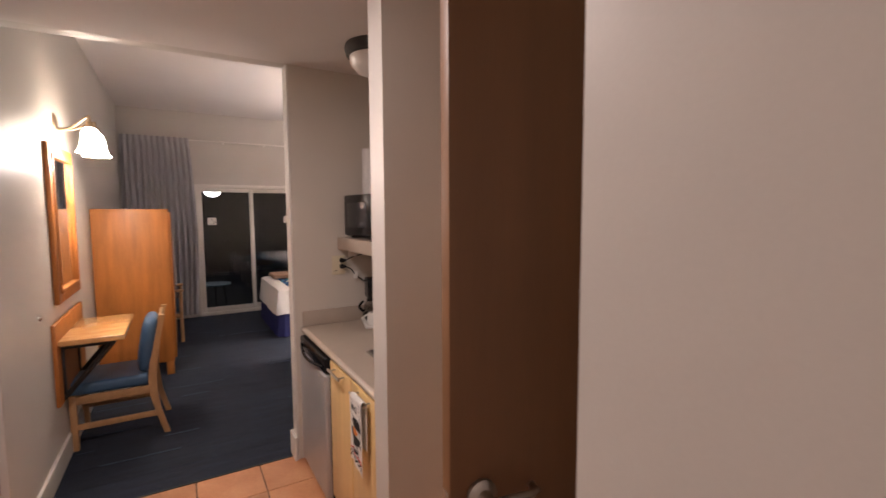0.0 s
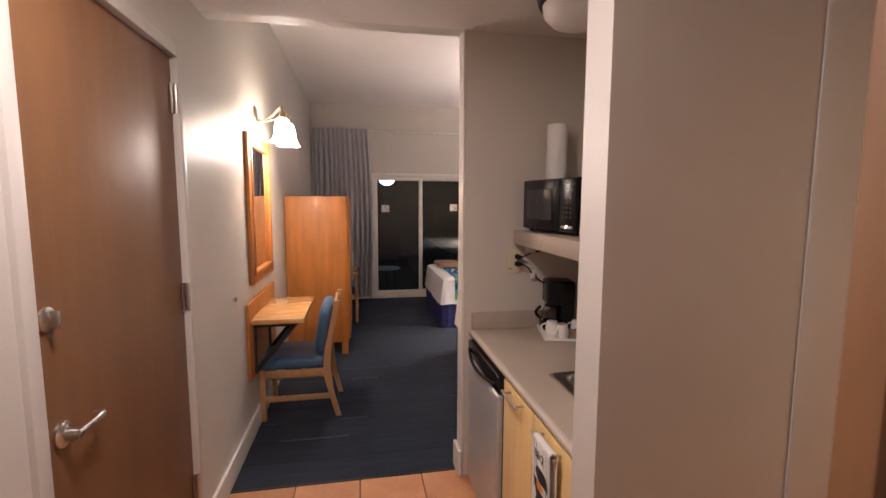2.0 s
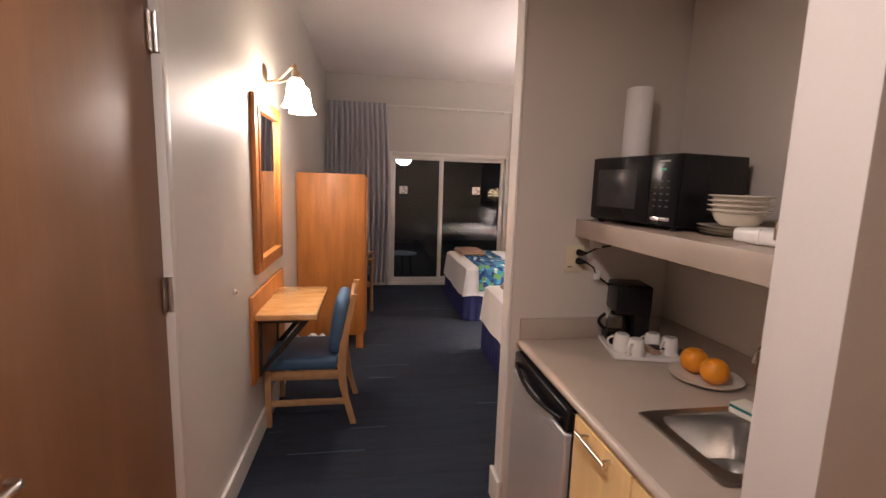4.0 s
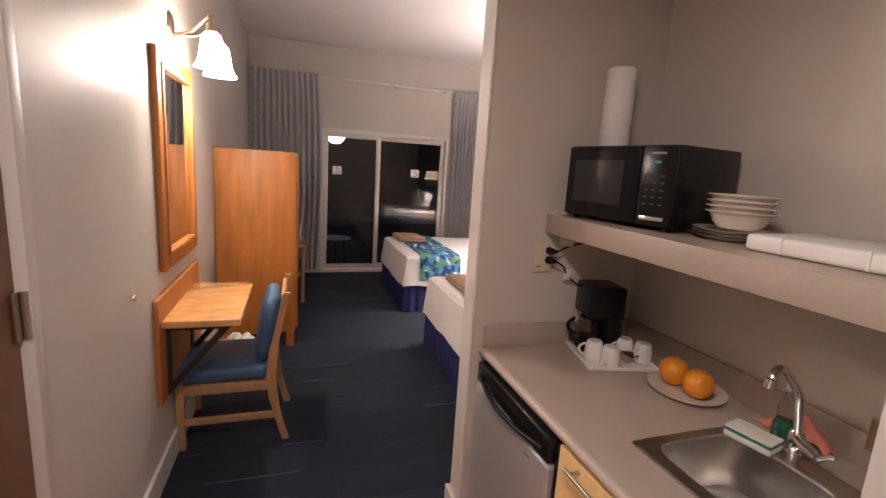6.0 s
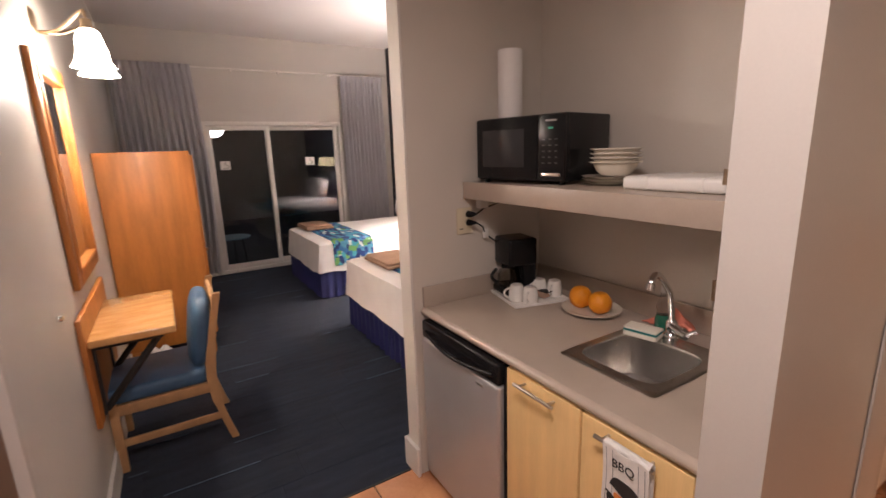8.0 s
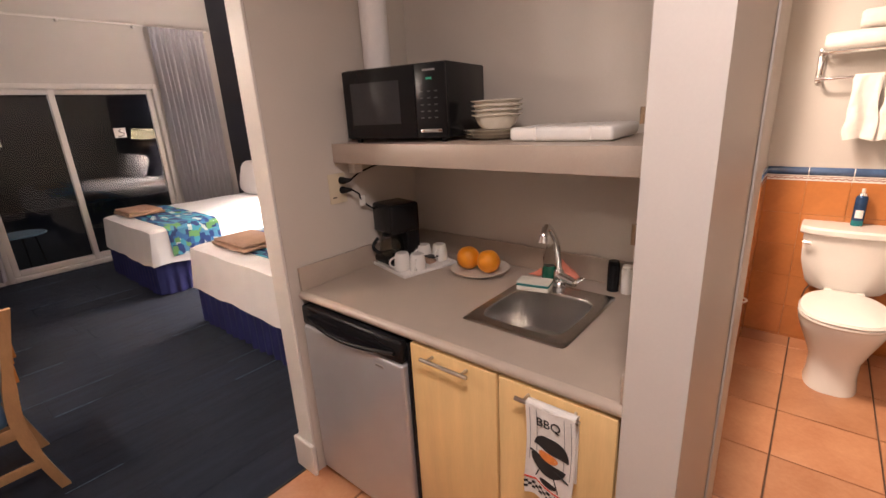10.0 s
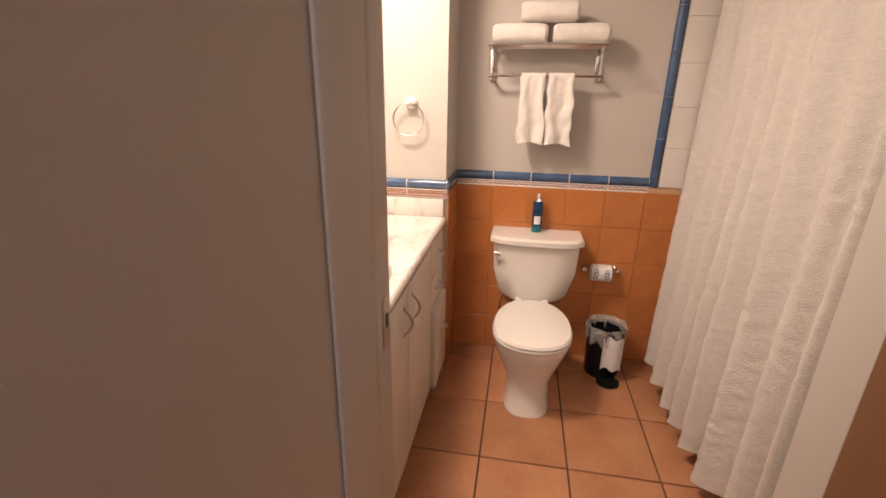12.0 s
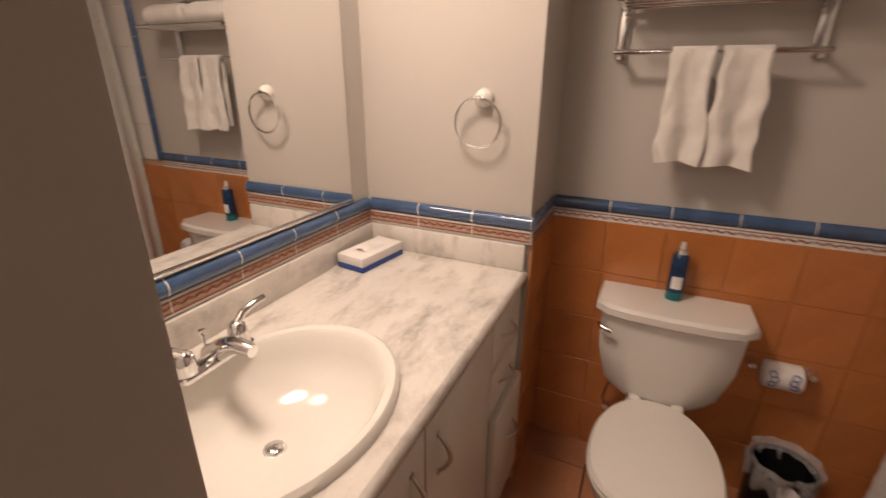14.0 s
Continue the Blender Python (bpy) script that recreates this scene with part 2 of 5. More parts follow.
def finish(name, bm, material, smooth):
    bmesh.ops.recalc_face_normals(bm, faces=bm.faces[:])
    me = bpy.data.meshes.new(name)
    if smooth:
        for f in bm.faces:
            f.smooth = True
        for e in bm.edges:
            if len(e.link_faces) == 2 and e.calc_face_angle(0) > 0.7:
                e.smooth = False
    bm.to_mesh(me)
    bm.free()
    me.materials.append(material)
    return me


def part(name, bm, material, parent, label="", smooth=True):
    """One mesh, given in world metres, as a part of a thing or of a part."""
    o = BASE[parent.name]
    bmesh.ops.translate(bm, verts=bm.verts[:], vec=-o)
    ob = new(name, finish(name, bm, material, smooth))
    ob.parent = parent
    BASE[ob.name] = o
    return tagged(ob, label)


def single(name, bm, material, label, category, kind="", group="", smooth=True):
    """One mesh, given in world metres, as a thing; its origin sits at its base."""
    xs = [v.co for v in bm.verts]
    o = Vector((sum(v.x for v in xs) / len(xs), sum(v.y for v in xs) / len(xs), min(v.z for v in xs)))
    bmesh.ops.translate(bm, verts=bm.verts[:], vec=-o)
    ob = new(name, finish(name, bm, material, smooth))
    ob.location = o
    BASE[ob.name] = o
    return tagged(ob, label, category, group, kind)


def box(x0, y0, z0, x1, y1, z1, bevel=0.0, bm=None, seg=2):
    """A box between two corners, edges rounded."""
    own = bmesh.new()
    bmesh.ops.create_cube(own, size=1)
    for v in own.verts:
        v.co = Vector(((x0 + x1) / 2 + v.co.x * (x1 - x0), (y0 + y1) / 2 + v.co.y * (y1 - y0), (z0 + z1) / 2 + v.co.z * (z1 - z0)))
    if bevel:
        bmesh.ops.bevel(own, geom=own.edges[:], offset=bevel, segments=seg, affect="EDGES", profile=0.5)
    return join(bm, own)


def join(bm, own):
    if bm is None:
        return own
    me = bpy.data.meshes.new("tmp")
    own.to_mesh(me)
    own.free()
    bm.from_mesh(me)
    bpy.data.meshes.remove(me)
    return bm


def lathe(profile, at=(0, 0, 0), seg=32, m=None, bm=None):
    """A turned shape from (radius, height) pairs."""
    own = bmesh.new()
    rings = []
    for r, z in profile:
        if r < 1e-5:
            rings.append([own.verts.new((0, 0, z))])
        else:
            rings.append([own.verts.new((r * math.cos(2 * math.pi * i / seg), r * math.sin(2 * math.pi * i / seg), z)) for i in range(seg)])
    for a, b in zip(rings, rings[1:]):
        for i in range(seg):
            j = (i + 1) % seg
            q = [a[i % len(a)], a[j % len(a)], b[j % len(b)], b[i % len(b)]]
            q = list(dict.fromkeys(q))
            if len(q) > 2:
                own.faces.new(q)
    own.transform(Matrix.Translation(at) @ (m or Matrix.Identity(4)))
    return join(bm, own)


def tube(points, r, seg=10, bm=None, closed=False):
    """A round bar along points."""
    own = bmesh.new()
    pts = [Vector(p) for p in points]
    rings, n, up = [], len(pts), None
    for i, p in enumerate(pts):
        a, b = (pts[i - 1], pts[(i + 1) % n]) if closed else (pts[max(0, i - 1)], pts[min(n - 1, i + 1)])
        d = (b - a).normalized()
        if up is None:
            up = d.orthogonal().normalized()
        up = (up - d * up.dot(d)).normalized()
        side = d.cross(up)
        rr = r[i] if isinstance(r, (list, tuple)) else r
        rings.append([own.verts.new(p + rr * (math.cos(2 * math.pi * k / seg) * up + math.sin(2 * math.pi * k / seg) * side)) for k in range(seg)])
    for i in range(n if closed else n - 1):
        a, b = rings[i], rings[(i + 1) % n]
        for k in range(seg):
            own.faces.new((a[k], a[(k + 1) % seg], b[(k + 1) % seg], b[k]))
    if not closed:
        own.faces.new(rings[0]), own.faces.new(rings[-1])
    return join(bm, own)


def arc(fn, n):
    return [fn(i / (n - 1)) for i in range(n)]


def cloth(fn, nu, nv, thick=0.0, bm=None):
    """A sheet from fn(u, v), with a thickness."""
    own = bmesh.new()
    g = [[own.verts.new(fn(i / nu, j / nv)) for j in range(nv + 1)] for i in range(nu + 1)]
    for i in range(nu):
        for j in range(nv):
            own.faces.new((g[i][j], g[i + 1][j], g[i + 1][j + 1], g[i][j + 1]))
    if thick:
        bmesh.ops.recalc_face_normals(own, faces=own.faces[:])
        bmesh.ops.solidify(own, geom=own.faces[:], thickness=thick)
    return join(bm, own)


def prism(pts, z0, z1, bevel=0.0, bm=None):
    """An outline in x, y raised from z0 to z1."""
    own = bmesh.new()
    f = own.faces.new([own.verts.new((x, y, z0)) for x, y in pts])
    r = bmesh.ops.extrude_face_region(own, geom=[f])
    bmesh.ops.translate(own, verts=[v for v in r["geom"] if isinstance(v, bmesh.types.BMVert)], vec=(0, 0, z1 - z0))
    if bevel:
        bmesh.ops.bevel(own, geom=own.edges[:], offset=bevel, segments=2, affect="EDGES", profile=0.5)
    return join(bm, own)


def turned(bm, m):
    bm.transform(m)
    return bm


def structure(name, bm, material, label):
    return single(name, bm, material, label, name.split("_")[0].strip("0123456789"), "structure", smooth=False)


# ---- rooms ----
XL, XR, YF, HALLZ, ROOMZ = -0.70, 2.80, 7.49, 2.45, 3.05
bm = box(XL - 0.1, -1.7, 0, XL, 1.38, ROOMZ)
box(XL - 0.1, 1.38, 2.165, XL, 2.32, ROOMZ, bm=bm)
box(XL - 0.1, 2.32, 0, XL, YF, ROOMZ, bm=bm)
structure("wall_west", bm, WALL, "off-white satin painted wall with a door opening")
bm = box(XL - 0.1, YF, 0, 0.20, YF + 0.12, ROOMZ)
box(2.02, YF, 0, XR + 0.1, YF + 0.12, ROOMZ, bm=bm)
box(0.20, YF, 2.0, 2.02, YF + 0.12, ROOMZ, bm=bm)
structure("wall_north", bm, WALL, "off-white painted wall around the glass door")
structure("wall_headboard", box(XR, 2.745, 0, XR + 0.1, YF, ROOMZ), NAVY, "very dark navy painted wall behind the beds")
structure("wall_partition", box(0.585, 2.645, 0, XR, 2.745, ROOMZ), WALLK, "off-white painted partition wall beside the kitchenette, colour lightened against dim light")
structure("wall_partition_end", box(0.572, 2.643, 0, 0.584, 2.747, HALLZ, 0.004), TRIM, "white painted end cap of the partition wall")
structure("wall_kitchen_back", box(1.34, 1.372, 0, 1.42, 2.644, HALLZ), WALLK, "off-white painted wall behind the kitchenette, colour lightened against dim light")
structure("wall_kitchen_side", box(0.60, 1.25, 0, 1.36, 1.372, HALLZ), WALL, "off-white painted wall between kitchenette and bathroom door")
structure("wall_header", box(XL, 2.645, HALLZ, 0.584, 2.745, ROOMZ), WALL, "painted drop above the entry passage")
structure("wall_closet", box(0.385, -1.7, 0, 1.36, 0.17, HALLZ), WALL, "off-white painted wall of the entry")
structure("wall_entry", box(XL, -1.8, 0, 0.385, -1.7, HALLZ), WALL, "off-white painted wall behind the entry")
structure("ceiling_hall", box(XL, -1.8, HALLZ, 3.3, 2.645, HALLZ + 0.1), CEIL, "smooth painted low ceiling of entry, kitchenette and bathroom")
structure("ceiling_room", box(XL - 0.1, 2.645, ROOMZ, XR + 0.1, YF + 0.12, ROOMZ + 0.1), CEIL, "white painted high ceiling of the bedroom")
bm = box(1.36, -0.70, 0, 1.58, 0.33, HALLZ)
box(1.421, 0.33, 2.09, 1.58, 1.32, HALLZ, bm=bm)
box(1.42, 1.32, 0, 1.58, 2.06, HALLZ, bm=bm)
structure("wall_bath_west", bm, WALL, "off-white painted wall with the bathroom doorway")
structure("wall_bath_north", box(1.58, 1.967, 0, 2.797, 2.06, HALLZ), WALL, "off-white painted wall behind the vanity")
structure("wall_bath_jog", box(2.797, 1.36, 0, 3.25, 2.06, HALLZ), WALL, "off-white painted wall projection beside the toilet")
structure("wall_bath_east", box(3.135, -0.70, 0, 3.25, 1.36, HALLZ), WALL, "off-white painted wall behind the toilet")
structure("wall_bath_south", box(1.58, -0.80, 0, 3.135, -0.70, HALLZ), WTILE, "white tiled wall behind the tub")
structure("floor_slab", box(XL - 0.1, -1.8, -0.12, 3.3, 2.70, -0.008), GROUT, "dark grout bed under terracotta tiles")
structure("floor_carpet_base", box(XL - 0.1, 2.70, -0.12, XR + 0.1, YF + 0.12, -0.004), CARPET, "dark blue carpet underlay")

# skirting
for n, b in (("baseboard_west", box(XL, 2.36, 0, XL + 0.018, YF, 0.135, 0.005)), ("baseboard_west_entry", box(XL, -1.7, 0, XL + 0.018, 1.36, 0.135, 0.005)),
             ("baseboard_north", box(XL + 0.02, YF - 0.018, 0, 0.16, YF, 0.135, 0.005)), ("baseboard_closet", box(0.367, -1.7, 0, 0.385, 0.188, 0.135, 0.005)),
             ("baseboard_bath_passage", box(0.60, 1.232, 0, 1.172, 1.25, 0.135, 0.005)), ("baseboard_kitchen_side", box(0.582, 1.232, 0, 0.60, 1.36, 0.135, 0.005))):
    structure(n, b, TRIM, "white painted skirting board")
bm = box(0.553, 2.625, 0, 0.572, 2.765, 0.155, 0.006)
box(0.572, 2.747, 0, XR, 2.765, 0.155, 0.006, bm=bm)
structure("baseboard_partition", bm, TRIM, "white painted skirting wrapped around the partition end")


def jambs(name, y0, y1, x0, x1, top, side):
    """A painted steel door frame in a wall that faces along x."""
    f = thing(name, ((x0 + x1) / 2, (y0 + y1) / 2, 0), "painted steel door frame in the wall", "door frame", kind="structure")
    for yy in (y0, y1):
        s = 1 if yy == y0 else -1
        part("jamb", box(x0, min(yy, yy + s * 0.045), 0, x1, max(yy, yy + s * 0.045), top, 0.003), side, f)
    part("head", box(x0, y0 + 0.045, top - 0.045, x1, y1 - 0.045, top, 0.003), side, f)
    return f


jambs("door_frame_1", 1.355, 2.345, XL - 0.09, XL + 0.016, 2.185, WALL)


def lever(parent, x, y, z, way, along):
    """Round rose with a returned lever; way: the side of the door it stands on along the axis given."""
    bm = lathe([(0, 0), (0.033, 0), (0.033, 0.008), (0.026, 0.014), (0.017, 0.016), (0.014, 0.045), (0, 0.047)], (x, y, z), 24, Euler((0, radians(90 * way), 0)).to_matrix().to_4x4())
    p = part("rose", bm, NICKEL, parent, "satin nickel rose")
    pts = [(x + way * 0.042, y + along * d, z + (0.002 if d < 0.1 else 0.0)) for d in (-0.008, 0.02, 0.05, 0.085, 0.105)] + [(x + way * 0.036, y + along * 0.115, z), (x + way * 0.016, y + along * 0.117, z)]
    part("lever", tube(pts, 0.0085, 10), NICKEL, parent, "satin nickel lever handle")
    return p


def hinge(parent, x, y, z, h=0.115):
    bm = tube([(x, y, z - h / 2), (x, y, z + h / 2)], 0.0085, 10)
    box(x - 0.012, y - 0.03, z - h / 2, x - 0.008, y + 0.03, z + h / 2, bm=bm)
    part("hinge", bm, NICKEL, parent, "satin nickel hinge")


# connecting door in the west wall
d = thing("door_1", (XL, 1.86, 0), "closed flat maple veneer door with a nickel lever", "door", kind="structure")
leaf = part("leaf", box(XL - 0.055, 1.402, 0.006, XL - 0.010, 2.297, 2.137, 0.003), DOORWOOD, d)
lever(d, XL - 0.010, 1.480, 0.990, 1, 1)
bm = lathe([(0, 0), (0.030, 0), (0.030, 0.006), (0.022, 0.012), (0, 0.013)], (XL - 0.010, 1.462, 1.285), 24, Euler((0, radians(90), 0)).to_matrix().to_4x4())
box(XL + 0.001, 1.457, 1.265, XL + 0.022, 1.467, 1.305, 0.003, bm=bm)
part("deadbolt", bm, NICKEL, d, "satin nickel deadbolt turn")
for z in (1.975, 1.165, 0.31):
    hinge(d, XL + 0.006, 2.300, z)

# bathroom doorway and its open door
f = thing("door_frame_2", (1.45, 0.79, 0), "beige painted steel frame of the bathroom doorway", "door frame", kind="structure")
bm = box(1.379, 1.29, 0, 1.588, 1.318, 2.09, 0.004)
part("jamb", bm, WALL, f)
part("casing", box(1.175, 1.242, 0, 1.345, 1.2495, 2.12, 0.006, seg=3), WALL, f)
part("casing_return", box(1.345, 1.243, 0, 1.378, 1.30, 2.12, 0.004), WALL, f)
part("stop", box(1.440, 1.276, 0, 1.470, 1.291, 2.06, 0.003), WALL, f)
part("jamb", box(1.345, 0.33, 0, 1.60, 0.36, 2.09, 0.004), WALL, f)
part("head", box(1.345, 0.361, 2.06, 1.60, 1.289, 2.09, 0.004), WALL, f)
sp = part("strike_plate", box(1.525, 1.2870, 0.935, 1.567, 1.2905, 1.06, 0.001), NICKEL, f, "nickel strike plate")
part("strike_hole", box(1.538, 1.2858, 0.98, 1.555, 1.2872, 1.015), BLACKM, sp)
d2 = thing("door_2", (1.350, 0.385, 0), "flat maple veneer bathroom door standing wide open", "door", kind="structure")
part("leaf", box(0.430, 0.385, 0.008, 1.350, 0.425, 2.055, 0.003), DOORWOOD, d2)
for s, y in ((1, 0.425), (-1, 0.385)):
    m = Euler((radians(-90 * s), 0, 0)).to_matrix().to_4x4()
    part("rose", lathe([(0, 0), (0.033, 0), (0.033, 0.008), (0.026, 0.014), (0.017, 0.016), (0.014, 0.045), (0, 0.047)], (0.500, y, 0.988), 24, m), NICKEL, d2, "satin nickel rose")
    part("lever", tube([(0.495, y + s * 0.042, 0.988), (0.545, y + s * 0.042, 0.990), (0.600, y + s * 0.042, 0.988), (0.612, y + s * 0.034, 0.988), (0.613, y + s * 0.015, 0.988)], 0.0085), NICKEL, d2, "satin nickel lever handle")
part("latch", box(0.4275, 0.393, 0.93, 0.4302, 0.417, 1.0, 0.0005), NICKEL, d2, "nickel latch plate")
d2.location, d2.rotation_euler = (1.342, 0.42, 0), (0, 0, radians(-7.4))

# ---- bedroom ----
w = thing("window_1", (1.1, YF, 0), "white framed sliding glass door looking into the night", "glass door", kind="structure")
for n, b in (("frame_jamb", box(0.20, YF - 0.01, 0, 0.245, YF + 0.10, 2.0, 0.004)), ("frame_jamb", box(1.975, YF - 0.01, 0, 2.02, YF + 0.10, 2.0, 0.004)),
             ("frame_head", box(0.245, YF - 0.01, 1.945, 1.975, YF + 0.10, 2.0, 0.004)), ("sill", box(0.245, YF - 0.012, 0, 1.975, YF + 0.10, 0.05, 0.004))):
    part(n, b, TRIM, w)
for x0, x1, y in ((0.247, 1.02, YF + 0.012), (0.965, 1.973, YF + 0.055)):
    sash = part("sash", box(x0, y, 0.052, x0 + 0.055, y + 0.035, 1.943, 0.003), TRIM, w)
    part("stile", box(x1 - 0.055, y, 0.052, x1, y + 0.035, 1.943, 0.003), TRIM, sash)
    part("rail", box(x0 + 0.055, y, 0.052, x1 - 0.055, y + 0.035, 0.12, 0.003), TRIM, sash)
    part("rail", box(x0 + 0.055, y, 1.89, x1 - 0.055, y + 0.035, 1.943, 0.003), TRIM, sash)
    pane = part("pane", box(x0 + 0.055, y + 0.014, 0.12, x1 - 0.055, y + 0.020, 1.89), PANE, sash, smooth=False)
    pane.visible_shadow = False
for x, z in ((0.425, 1.445), (1.543, 1.46)):
    y = YF + (0.0225 if x < 1 else 0.0655)
    s = thing("window_sticker", (x, y, z), "square white sticker with a black swan outline on glass", "sticker")
    part("sheet", box(x - 0.06, y, z - 0.055, x + 0.06, y + 0.002, z + 0.055), PLASTW, s)
    part("figure", tube([(x + 0.012 - 0.022 * math.sin(a * 6.3) + a * 0.01, y - 0.001, z + 0.04 - 0.075 * a) for a in [i / 12 for i in range(13)]], 0.0035, 6), INK, s, "black curved figure")
    part("base_line", tube([(x - 0.03, y - 0.001, z - 0.035), (x, y - 0.001, z - 0.042), (x + 0.035, y - 0.001, z - 0.028)], 0.004, 6), INK, s)


def drape(name, x0, x1, top, low, folds, spread):
    """A pleated drape that hangs from its track."""
    def fn(u, v):
        z = top - v * (top - low)
        x = x0 + u * (x1 - x0)
        k = (0.016 + 0.042 * min(1, v * 3)) * (0.75 + 0.6 * noise.noise(Vector((u * 6, 7.7, spread))))
        wob = noise.noise(Vector((u * 7, v * 1.2, spread * 3)))
        y = YF - 0.085 + k * math.sin(2 * math.pi * folds * (u + 0.012 * wob * (1 + 2 * v))) + 0.012 * wob
        x += 0.02 * wob * v + spread * u * math.sin(min(1.0, max(0.0, v)) * 2.9) * 0.12
        return (x, y, z + 0.02 * noise.noise(Vector((u * 9, 3.1, 0))) * (1 if v < 0.02 else 0))
    d = thing(name, ((x0 + x1) / 2, YF - 0.085, low), "grey pleated floor-length drape beside the glass door", "curtain", "drapes at the glass door")
    part("fabric", cloth(fn, 150, 30, 0.003), CURTAIN, d)
    part("heading", cloth(lambda u, v: (x0 + u * (x1 - x0), YF - 0.105 + 0.012 * math.sin(2 * math.pi * folds * u), top + 0.005 - 0.08 * v), 120, 2, 0.004), CURTAIN, d)
    return d


drape("curtain", XL + 0.03, 0.16, 2.65, 0.06, 12, 0.5)
drape("curtain", 2.03, 2.66, 2.62, 0.06, 11, 0.1)
tr = thing("curtain_track", (1.0, YF - 0.06, 2.62), "thin white curtain track on small wall brackets", "curtain rail")
part("rail", box(XL + 0.02, YF - 0.075, 2.625, 2.72, YF - 0.055, 2.645, 0.003), TRIM, tr)
for x in (-0.3, 0.62, 1.2, 1.9, 2.5):
    part("bracket", box(x - 0.012, YF - 0.056, 2.61, x + 0.012, YF, 2.65, 0.003), PLASTW, tr)

# wardrobe
wd = thing("wardrobe", (-0.40, 5.3, 0), "honey oak veneer wardrobe on short legs against the wall", "wardrobe")
part("side_panel", box(-0.695, 4.845, 0.13, -0.105, 4.868, 1.612, 0.003), OAK, wd)
part("side_panel", box(-0.695, 5.757, 0.13, -0.105, 5.78, 1.612, 0.003), OAK, wd)
part("top", box(-0.695, 4.868, 1.585, -0.105, 5.757, 1.612, 0.003), OAK, wd)
part("bottom", box(-0.695, 4.868, 0.13, -0.105, 5.757, 0.155, 0.003), OAK, wd)
part("back", box(-0.697, 4.868, 0.155, -0.685, 5.757, 1.585), OAK, wd)
for y0, y1 in ((4.872, 5.311), (5.314, 5.753)):
    dr = part("door", box(-0.106, y0, 0.158, -0.086, y1, 1.582, 0.003), OAK, wd)
    part("handle", tube([(-0.068, (y0 + y1) / 2 + (0.15 if y0 < 5 else -0.15), z) for z in (0.82, 0.98)], 0.006), NICKEL, dr, "nickel bar handle")
for x in (-0.66, -0.145):
    for y in (4.87, 5.735):
        part("leg", prism([(x - 0.032, y - 0.022), (x + 0.032, y - 0.022), (x + 0.032, y + 0.03), (x - 0.032, y + 0.03)], 0, 0.13, 0.004), OAK, wd)

# armchair behind the wardrobe
ac = thing("armchair", (-0.32, 6.35, 0), "beech armchair with blue vinyl seat by the drapes", "armchair")
for x in (-0.60, -0.035):
    for y in (6.08, 6.62):
        part("leg", tube([(x, y, 0), (x, y, 0.63 if x > -0.3 else 0.86)], 0.02, 8), BEECH, ac)
for y in (6.08, 6.62):
    part("armrest", box(-0.62, y - 0.03, 0.62, 0.0, y + 0.03, 0.65, 0.01), BEECH, ac)
    part("side_rail", box(-0.59, y - 0.012, 0.30, -0.04, y + 0.012, 0.35, 0.004), BEECH, ac)
part("stretcher", box(-0.05, 6.10, 0.18, -0.025, 6.60, 0.22, 0.004), BEECH, ac)
part("seat", box(-0.60, 6.11, 0.36, -0.03, 6.59, 0.47, 0.03, seg=3), UPHOL, ac, "blue vinyl seat cushion")
part("backrest", box(-0.66, 6.11, 0.48, -0.58, 6.59, 0.88, 0.03, seg=3), UPHOL, ac, "blue vinyl back cushion")


